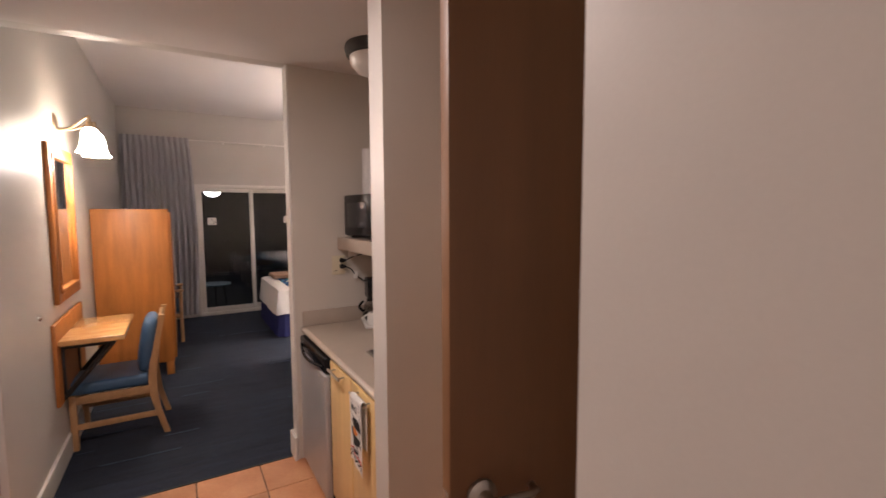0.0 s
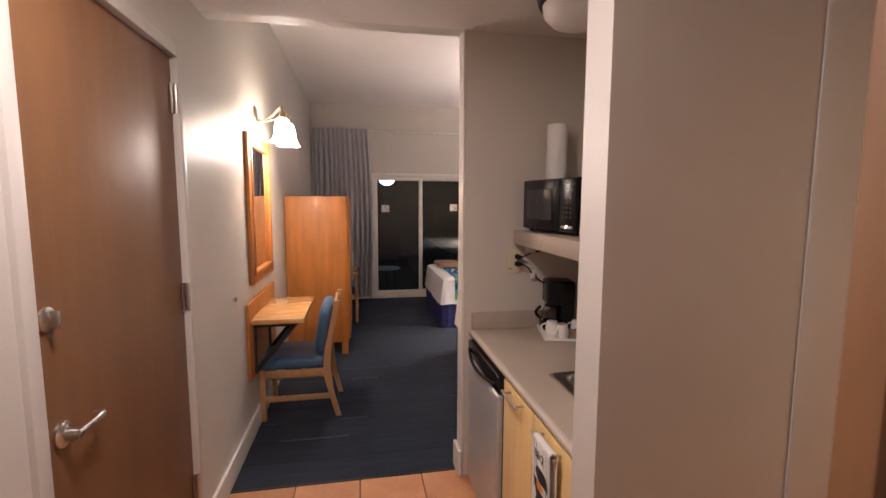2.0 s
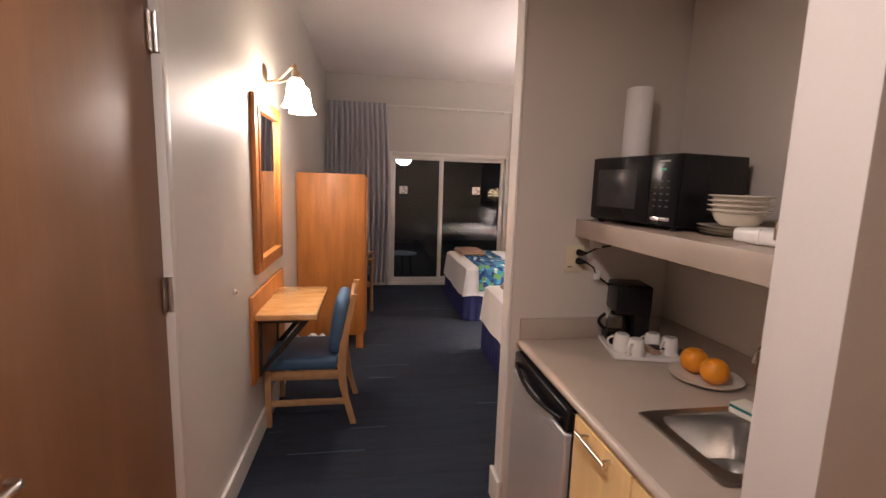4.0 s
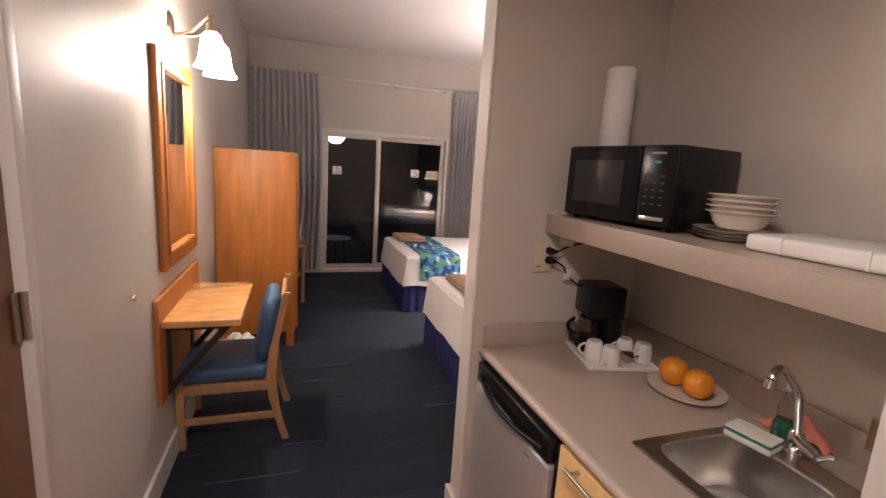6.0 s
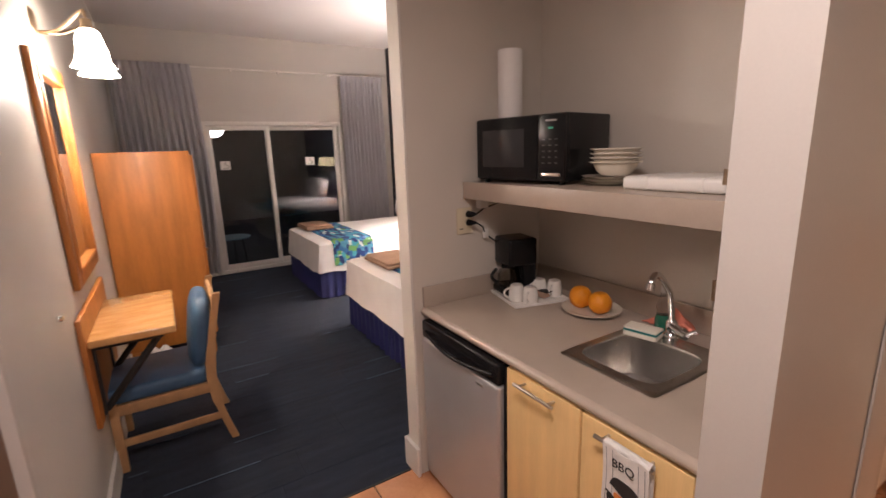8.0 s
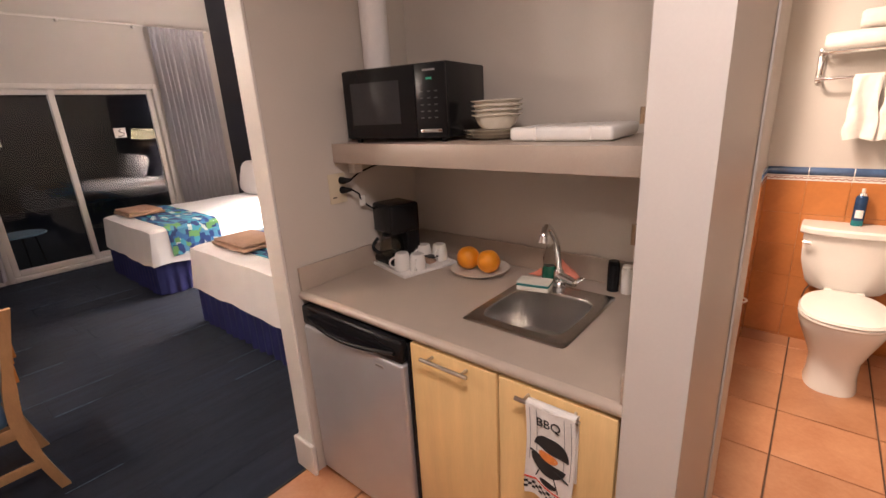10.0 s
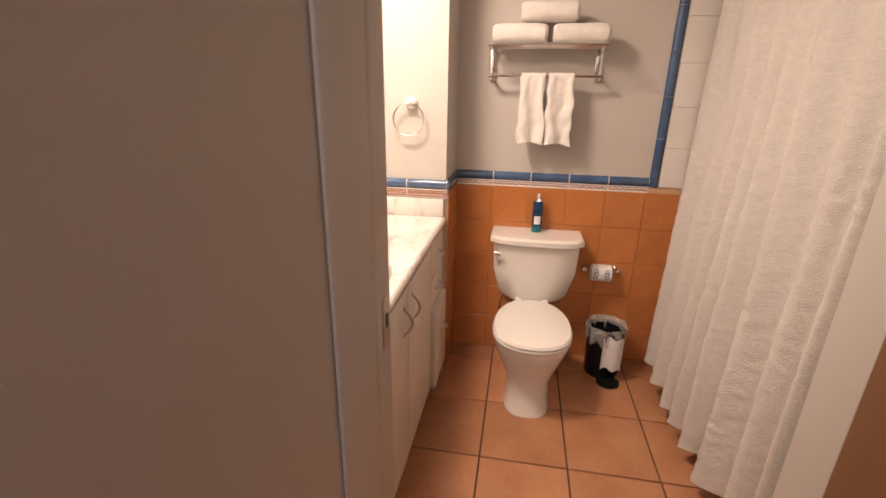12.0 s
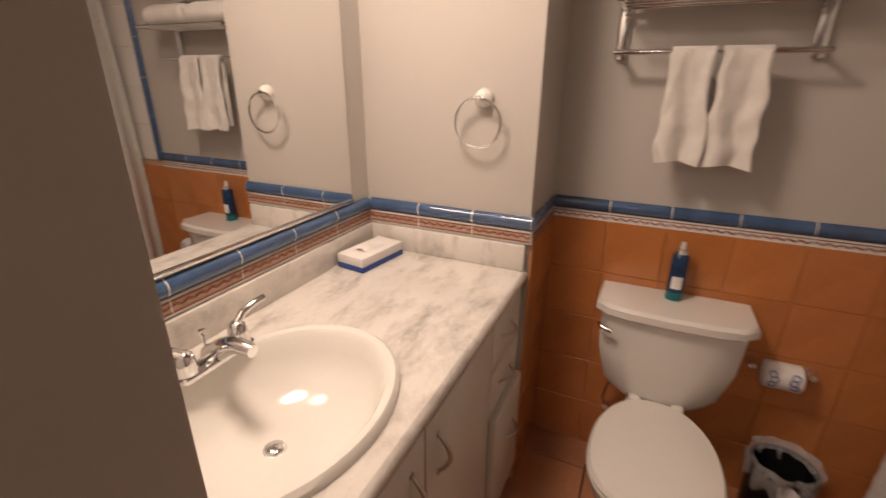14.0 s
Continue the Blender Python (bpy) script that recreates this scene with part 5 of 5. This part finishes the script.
part("bowl", loft([(oval(2.50, 2.98, 0.115, 2.8), 0.0), (oval(2.505, 2.98, 0.112, 2.8), 0.02), (oval(2.525, 2.98, 0.108, 2.6), 0.07), (oval(2.53, 2.98, 0.114, 2.6), 0.16), (oval(2.505, 2.98, 0.140, 2.5), 0.23), (oval(2.475, 2.97, 0.172, 2.3), 0.31), (oval(2.455, 2.97, 0.185, 2.3), 0.36), (oval(2.455, 2.97, 0.188, 2.3), 0.385)]), PORC, tl)
part("seat", loft([(oval(2.447, 2.93, 0.186, 2.3), 0.388), (oval(2.443, 2.935, 0.190, 2.3), 0.395), (oval(2.445, 2.935, 0.188, 2.3), 0.405)]), PORC, tl, "white plastic seat")
part("lid", loft([(oval(2.447, 2.945, 0.186, 2.3), 0.4075), (oval(2.443, 2.948, 0.190, 2.3), 0.414), (oval(2.452, 2.942, 0.182, 2.3), 0.426), (oval(2.50, 2.90, 0.14, 2.3), 0.431)]), PORC, tl, "white plastic lid")
part("shelf", box(2.88, TYC - 0.10, 0.25, 3.10, TYC + 0.10, 0.40, 0.03, seg=3), PORC, tl)


def tank_ring(inset, front, z):
    h = 0.229 - inset
    return ([(3.118, TYC - h), (3.118, TYC + h), (front + 0.05, TYC + h), (front + 0.012, TYC + h - 0.045), (front, TYC + h - 0.11), (front - 0.006, TYC), (front, TYC - h + 0.11), (front + 0.012, TYC - h + 0.045), (front + 0.05, TYC - h)], z)


tk = part("tank", loft([tank_ring(0.075, 2.955, 0.41), tank_ring(0.045, 2.945, 0.45), tank_ring(0.012, 2.928, 0.58), tank_ring(0.004, 2.92, 0.735)]), PORC, tl)
own = loft([tank_ring(-0.006, 2.908, 0.738), tank_ring(-0.014, 2.898, 0.748), tank_ring(-0.014, 2.898, 0.772), tank_ring(-0.006, 2.908, 0.783)])
part("tank_lid", own, PORC, tl)
part("flush_lever", tube([(2.955, TYC + 0.205, 0.698), (2.925, TYC + 0.222, 0.698), (2.912, TYC + 0.215, 0.696), (2.905, TYC + 0.180, 0.690)], 0.008, 10), CHROME, tl, "chrome flush lever")
for s in (-0.07, 0.07):
    part("hinge_cap", box(2.925, TYC + s - 0.02, 0.405, 2.96, TYC + s + 0.02, 0.428, 0.006), PORC, tl)
vv = thing("supply_valve", (3.10, 1.22, 0.18), "chrome water supply valve and hose beside the toilet", "valve")
part("valve", turned(lathe([(0, 0), (0.028, 0), (0.028, 0.004), (0.010, 0.008), (0.012, 0.05), (0, 0.05)], seg=18), pose(3.134, 1.06, 0.24, 0, -90, 0)), CHROME, vv)
part("hose", tube([(3.09, 1.06, 0.24), (3.075, 1.075, 0.29), (3.065, 1.065, 0.36), (3.05, 1.03, 0.43)], 0.005, 8), STEEL, vv)

# spray can on the tank
sc2 = thing("spray_can", (3.05, 0.895, 0.784), "blue and teal air freshener can on the tank", "spray can")
X, Y = 3.06, 0.90
part("lower_band", lathe([(0, 0), (0.026, 0), (0.027, 0.004), (0.027, 0.03)], (X, Y, 0.7845), 24), CANTEAL, sc2)
part("body", lathe([(0.027, 0.03), (0.027, 0.155), (0.022, 0.168), (0.014, 0.174)], (X, Y, 0.7845), 24), CANBLUE, sc2)
part("label", turned(cloth(lambda u, v: (-0.0275 * math.cos((u - 0.5) * 1.3), 0.0275 * math.sin((u - 0.5) * 1.3), 0.045 + 0.045 * v), 8, 2), Matrix.Translation((X, Y, 0.7845))), PAPER, sc2, "pale printed label patch")
part("shoulder", lathe([(0.022, 0), (0.018, 0.012), (0.010, 0.016), (0, 0.016)], (X, Y, 0.9535), 24), CHROME, sc2)
part("nozzle", lathe([(0, 0), (0.008, 0), (0.007, 0.022), (0, 0.023)], (X, Y, 0.9695), 16), PLASTW, sc2)

# towel rack
tr2 = thing("towel_rack", (3.05, 0.92, 1.65), "chrome hotel towel rack with shelf and bar", "towel rack")
RX, RZ = 2.925, 1.705
for y in (0.668, 1.185):
    part("bracket", box(3.112, y - 0.018, RZ - 0.15, 3.134, y + 0.018, RZ + 0.03, 0.008), CHROME, tr2)
    part("side_bar", tube([(3.12, y, RZ), (RX, y, RZ)], 0.008), CHROME, tr2)
    part("drop", tube([(3.12, y, RZ - 0.13), (3.03, y, RZ - 0.13)], 0.008), CHROME, tr2)
for i, x in enumerate((3.10, 3.045, 2.985, RX)):
    part("shelf_bar", tube([(x, 0.655, RZ), (x, 1.198, RZ)], 0.007), CHROME, tr2)
part("towel_bar", tube([(3.03, 0.655, RZ - 0.13), (3.03, 1.198, RZ - 0.13)], 0.008), CHROME, tr2)


def rolled(x, y, z, ln, r, turn):
    own = lathe([(0, -ln / 2), (r * 0.7, -ln / 2), (r * 0.97, -ln / 2 + 0.014), (r, -ln * 0.3), (r * 1.02, 0), (r, ln * 0.3), (r * 0.97, ln / 2 - 0.014), (r * 0.7, ln / 2), (0, ln / 2)], seg=28)
    for v in own.verts:
        v.co.x *= 0.78
        v.co += 0.004 * Vector((noise.noise(v.co * 25), noise.noise(v.co * 25 + Vector((5, 0, 0))), 0))
    own.transform(pose(x, y, z, 90, 0, 0) @ pose(0, 0, 0, 0, 0, 90))
    return single("rolled_towel", own, TERRY, "white terry towel rolled on the chrome rack", "towel", group="rolled towels")


rolled(3.02, 1.055, RZ + 0.0525, 0.255, 0.058, 0)
rolled(3.02, 0.775, RZ + 0.0525, 0.255, 0.058, 0)
rolled(3.02, 0.925, RZ + 0.146, 0.26, 0.058, 0)


def hung(y0, y1, low):
    t = thing("hand_towel", (3.03, (y0 + y1) / 2, low), "white terry hand towel folded over the bar", "towel", "hand towels on the bar")
    zb = RZ - 0.13
    def fn(u, v):
        y = y0 + (y1 - y0) * u
        if v < 0.12:
            a = math.pi * (v / 0.12)
            return (3.03 + 0.016 * math.cos(a), y, zb + 0.014 * math.sin(a))
        k = (v - 0.12) / 0.88
        return (3.010 - 0.011 * math.sin(u * 8 + 1 + k) * (0.3 + k) - 0.006 * k + 0.008 * noise.noise(Vector((u * 4, k * 6, y0 * 9))), y + (u - 0.5) * 0.015 * k + 0.016 * noise.noise(Vector((u * 2, k * 4, y0 * 9))), zb - k * (zb - low - 0.012 * math.sin(u * 3.1)))
    part("front", cloth(fn, 24, 30, 0.010), TERRY, t)
    part("back", cloth(lambda u, v: (3.050 + 0.003 * math.sin(u * 6), y0 + (y1 - y0) * u, zb - 0.30 * v), 10, 10, 0.008), TERRY, t)


hung(0.922, 1.035, 1.252)
hung(0.788, 0.906, 1.248)

# paper holder
ph = thing("toilet_paper_holder", (3.07, 0.53, 0.55), "chrome and ceramic paper holder with a wrapped roll", "paper holder")
for y in (0.445, 0.615):
    part("boss", turned(lathe([(0, 0), (0.024, 0), (0.024, 0.008), (0.014, 0.02), (0.012, 0.055), (0, 0.06)], seg=20), pose(3.134, y, 0.575, 0, -90, 0)), CHROME, ph)
rl = part("roll", turned(lathe([(0, -0.055), (0.040, -0.055), (0.046, -0.05), (0.046, 0.05), (0.040, 0.055), (0, 0.055)], seg=30), pose(3.075, 0.53, 0.565, 90, 0, 0)), PAPER, ph, "white roll in printed wrapper")
for i in range(6):
    a = radians(150 + 22 * (i % 3))
    y = 0.53 + (-0.03 if i < 3 else 0.028)
    c = Vector((3.075 + 0.047 * math.cos(a), y + 0.006 * (i % 2), 0.565 + 0.047 * math.sin(a)))
    tan = Vector((-math.sin(a), 0, math.cos(a)))
    part("printed_ring", tube([c + 0.010 * (math.cos(q) * tan + math.sin(q) * Vector((0, 1, 0))) for q in [2 * math.pi * k / 14 for k in range(14)]], 0.0019, 5, closed=True), BOXBLUE, rl)

# waste bin
bn = thing("waste_bin", (2.97, 0.47, 0), "black pedal bin with a clear plastic liner", "bin")
part("body", lathe([(0, 0.0), (0.088, 0.0), (0.092, 0.01), (0.098, 0.27), (0.102, 0.278), (0.096, 0.278), (0.09, 0.02), (0, 0.012)], (2.985, 0.475, 0.0), 36), BLACK, bn)
part("pedal", turned(lathe([(0, 0), (0.055, 0), (0.055, 0.012), (0, 0.014)], seg=28), pose(2.865, 0.455, 0.003) @ Matrix.Diagonal((1.0, 1.1, 1, 1))), BLACK, bn)


def liner(u, v):
    a = 2 * math.pi * u
    wob = noise.noise(Vector((math.cos(a) * 2.5, math.sin(a) * 2.5, v * 2)))
    r = 0.104 + 0.010 * wob + 0.006 * math.sin(9 * a)
    if v < 0.35:
        r = 0.085 + 0.055 * v + 0.01 * wob
    return (2.985 + r * math.cos(a), 0.475 + r * math.sin(a), 0.268 + 0.045 * math.sin(min(1, v / 0.5) * 1.57) - max(0, v - 0.35) * (0.16 + 0.05 * wob))


part("liner", cloth(liner, 72, 16), FILM, bn, "clear plastic bin liner")
part("liner_fold", cloth(lambda u, v: (2.879 - 0.012 * math.sin(u * 5), 0.40 + 0.10 * u, 0.27 - 0.19 * v + 0.008 * math.sin(u * 11)), 16, 12, 0.0015), BAG, bn, "milky folded liner edge")

# shower
tub = thing("bathtub", (2.36, -0.25, 0), "white bathtub behind the shower curtain", "bathtub")
part("apron", box(1.585, 0.03, 0, 3.13, 0.09, 0.40, 0.012), PORC, tub)
part("rim", box(1.585, -0.695, 0.40, 3.13, 0.095, 0.43, 0.012), PORC, tub)
rd = thing("shower_rod", (2.36, 0.16, 1.98), "chrome shower curtain rod between the walls", "curtain rod")
part("rod", tube([(1.58, 0.185, 1.985), (3.134, 0.185, 1.985)], 0.013), CHROME, rd)
for x in (1.585, 3.13):
    part("flange", turned(lathe([(0, -0.006), (0.03, -0.006), (0.03, 0.006), (0, 0.006)], seg=20), pose(x, 0.185, 1.985, 0, 90, 0)), CHROME, rd)
cu = thing("shower_curtain", (2.4, 0.17, 0.05), "white crinkled fabric shower curtain drawn across the tub", "shower curtain")


def shower(u, v):
    x = 1.66 + u * 1.44 + 0.015 * math.sin(v * 4 + u * 5)
    amp = 0.014 + 0.030 * v
    y = 0.185 + amp * math.sin(2 * math.pi * 9 * (u + 0.02 * math.sin(u * 11) + 0.012 * v)) + 0.03 * noise.noise(Vector((u * 5, v * 1.5, 0)))
    y += 0.035 * v * math.sin(min(1, v) * 1.57) * (0.4 + 0.6 * math.sin(u * 3.0))
    y += 0.008 * noise.noise(Vector((u * 34, v * 75, 4))) * (0.5 + abs(noise.noise(Vector((u * 9, v * 7, 1)))))
    return (x, y, 1.95 - v * (1.87 + 0.012 * math.sin(u * 40)))


part("fabric", cloth(shower, 220, 150), SHOWER, cu)
for i in range(11):
    x = 1.70 + i * 0.137
    part("hook", tube([(x, 0.185 + 0.020 * math.cos(a), 1.975 + 0.028 * math.sin(a)) for a in [2 * math.pi * k / 14 for k in range(14)]], 0.002, 6, closed=True), CHROME, cu)

# ---- tiles, last ----
SHARED = {}


def piece(parent, name, size, at, material, bevel):
    """One tile on shared mesh data, as a part of its parent."""
    key = (name, tuple(round(s, 4) for s in size), material.name)
    if key not in SHARED:
        own = bmesh.new()
        bmesh.ops.create_cube(own, size=1)
        for v in own.verts:
            v.co = Vector((v.co.x * size[0], v.co.y * size[1], v.co.z * size[2]))
        bmesh.ops.bevel(own, geom=own.edges[:], offset=bevel, segments=1, affect="EDGES")
        SHARED[key] = finish(name, own, material, False)
    ob = new(name, SHARED[key])
    ob.parent = parent
    ob.location = Vector(at) - BASE[parent.name]
    return ob


def grid_floor(parent, name, x0, x1, y0, y1, gx, gy, px, py, z, material, joint, thick=0.012):
    """Square tiles laid from a grid line, cut at the edges."""
    xs = [gx + px * i for i in range(-30, 31)]
    ys = [gy + py * i for i in range(-30, 31)]
    for a in xs:
        for b in ys:
            l, r, d, u = max(a + joint / 2, x0), min(a + px - joint / 2, x1), max(b + joint / 2, y0), min(b + py - joint / 2, y1)
            if r - l > 0.02 and u - d > 0.02:
                dz = 0.0012 * noise.noise(Vector((a * 3, b * 3, 0)))
                piece(parent, name, (r - l, u - d, thick), ((l + r) / 2, (d + u) / 2, z - thick / 2 + dz), material, 0.0022)


fh = thing("floor_hall", (0, 1, 0), "terracotta tile floor of the entry and kitchenette", "floor", kind="structure")
grid_floor(fh, "tile", XL, 1.34, -1.7, 2.705, 0.352, 2.40, 0.348, 0.348, 0.0, TERRA, 0.007)
fb = thing("floor_bath", (2.3, 0.6, 0), "terracotta tile floor of the bathroom", "floor", kind="structure")
grid_floor(fb, "tile", 1.34, 3.134, -0.7, 1.965, 2.592, 1.094, 0.378, 0.374, 0.0, TERRA, 0.007)

wt = thing("wainscot_east", (3.13, 0.8, 0), "orange glazed wall tile behind the toilet", "wall tile", kind="structure")
part("backing", box(3.126, 0.0, 0, 3.1345, 1.36, 1.04), GROUTO, wt)
for i in range(8):
    for j in range(6):
        y1, z1 = 1.352 - i * 0.2, 1.012 - j * 0.2
        y0, z0 = max(0.0, y1 - 0.1985), max(0.0, z1 - 0.1985)
        if y1 - y0 > 0.03 and z1 - z0 > 0.01:
            piece(wt, "tile", (0.008, y1 - y0, z1 - z0), (3.124, (y0 + y1) / 2, (z0 + z1) / 2), ORANGE, 0.0018)
wj = thing("wainscot_jog", (2.96, 1.355, 0), "orange glazed wall tile on the short return", "wall tile", kind="structure")
part("backing", box(2.80, 1.352, 0, 3.120, 1.3595, 1.04), GROUTO, wj)
for i in range(2):
    for j in range(6):
        x1, z1 = 3.118 - i * 0.2, 1.012 - j * 0.2
        x0, z0 = max(2.80, x1 - 0.1985), max(0.0, z1 - 0.1985)
        if z1 - z0 > 0.01:
            piece(wj, "tile", (x1 - x0, 0.008, z1 - z0), ((x0 + x1) / 2, 1.350, (z0 + z1) / 2), ORANGE, 0.0018)


def border(name, p, q, out, z, cuts):
    """A run of rounded blue rail tiles over a cream strip with a red wavy line."""
    p, q, out = Vector((*p, z)), Vector((*q, z)), Vector((*out, 0))
    t = thing(name, p, "blue glazed rail tiles over a patterned border strip", "tile border", kind="structure")
    n = max(1, round((q - p).length / cuts))
    d = (q - p) / n
    for i in range(n):
        a, b = p + d * i + d.normalized() * 0.0022, p + d * (i + 1) - d.normalized() * 0.0022
        own = cloth(lambda u, v: a + (b - a) * u + out * (0.003 + 0.017 * max(0.0, math.sin(math.pi * v)) ** 0.55) + Vector((0, 0, 0.046 * v)), 1, 10)
        own.faces.new([x for x in sorted(own.verts, key=lambda w: (w.co - a).dot(d))[:11]])
        part("rail_tile", own, BLUE, t)
        own = cloth(lambda u, v: a + (b - a) * u + out * (0.012 - 0.008 * abs(2 * v - 1) ** 6) + Vector((0, 0, -0.042 + 0.040 * v)), 1, 8)
        st = part("strip_tile", own, STRIP, t)
        for z1, wave in ((-0.034, 0), (-0.021, 0.0035), (-0.017, 0.0035), (-0.007, 0)):
            pts = [a + (b - a) * k / 24 + out * 0.0125 + Vector((0, 0, z1 + wave * math.sin(k * 1.6))) for k in range(25)]
            part("printed_line", tube(pts, 0.0016 if wave else 0.0022, 4), STRIPR, st)
    part("joint", cloth(lambda u, v: p + (q - p) * u + out * (0.002 + 0.0165 * max(0.0, math.sin(math.pi * v)) ** 0.55) + Vector((0, 0, 0.0455 * v)), 1, 10), PLASTW, t, "white joint")
    part("strip_joint", cloth(lambda u, v: p + (q - p) * u + out * 0.0105 + Vector((0, 0, -0.044 + 0.044 * v)), 1, 1, 0.002), PLASTW, t, "white joint")
    return t


ZB = 1.044
border("border_north", (1.60, 1.9665), (2.785, 1.9665), (0, -1), ZB, 0.2)
border("border_ring_wall", (2.797, 1.955), (2.797, 1.352), (-1, 0), ZB, 0.2)
border("border_return", (2.79, 1.36), (3.12, 1.36), (0, -1), ZB, 0.17)
border("border_east", (3.135, 1.352), (3.135, 0.345), (-1, 0), ZB, 0.2)
wv = thing("border_upright", (3.13, 0.32, ZB), "upright run of blue glazed rail tiles by the tub", "tile border", kind="structure")
for i in range(7):
    z0, z1 = ZB + 0.046 + i * 0.2 - (0.046 if i == 0 else 0), min(HALLZ, ZB + 0.046 + (i + 1) * 0.2) - 0.002
    own = cloth(lambda u, v: (3.132 - 0.017 * max(0.0, math.sin(math.pi * v)) ** 0.55, 0.298 + 0.046 * v, z0 + (z1 - z0) * u), 1, 10)
    part("rail_tile", own, BLUE, wv)
ww = thing("shower_tiling", (3.13, -0.2, 0), "white glazed wall tile of the shower", "wall tile", kind="structure")
for i in range(5):
    for j in range(8):
        y1, z0 = 0.295 - i * 0.2, ZB + j * 0.2
        z1 = min(HALLZ, z0 + 0.1985)
        if z1 - z0 > 0.02:
            piece(ww, "tile", (0.008, 0.1985, z1 - z0), (3.130, y1 - 0.0985, (z0 + z1) / 2), WTILE, 0.0015)

# carpet planks
cp = thing("floor_carpet", (1.0, 5.0, 0), "dark blue carpet laid in long planks", "carpet", kind="structure")
rnd = random.Random(4)
for k in range(20):
    y0 = 2.707 + k * 0.245
    y1 = min(y0 + 0.2435, YF)
    if y1 - y0 < 0.02:
        continue
    x = XL - 0.09 - rnd.random() * 0.9
    while x < XR:
        l, r = max(x + 0.001, XL), min(x + 0.983, XR)
        if r - l > 0.05:
            piece(cp, "plank", (r - l, y1 - y0, 0.008), ((l + r) / 2, (y0 + y1) / 2, -0.003 + rnd.random() * 0.0008), CARPET, 0.0012)
            if rnd.random() < 0.6:
                a = l + rnd.random() * 0.5 * (r - l)
                b = min(r, a + 0.2 + rnd.random() * 0.5)
                piece(cp, "yarn_line", (b - a, 0.004, 0.003), ((a + b) / 2, y0 + 0.004, 0.001), CARPETL, 0.0005)
        x += 0.985
single("carpet_edge", box(XL + 0.002, 2.698, -0.002, 0.552, 2.708, 0.006, 0.002), BLACKM, "dark metal strip where carpet meets tile", "trim", "structure")
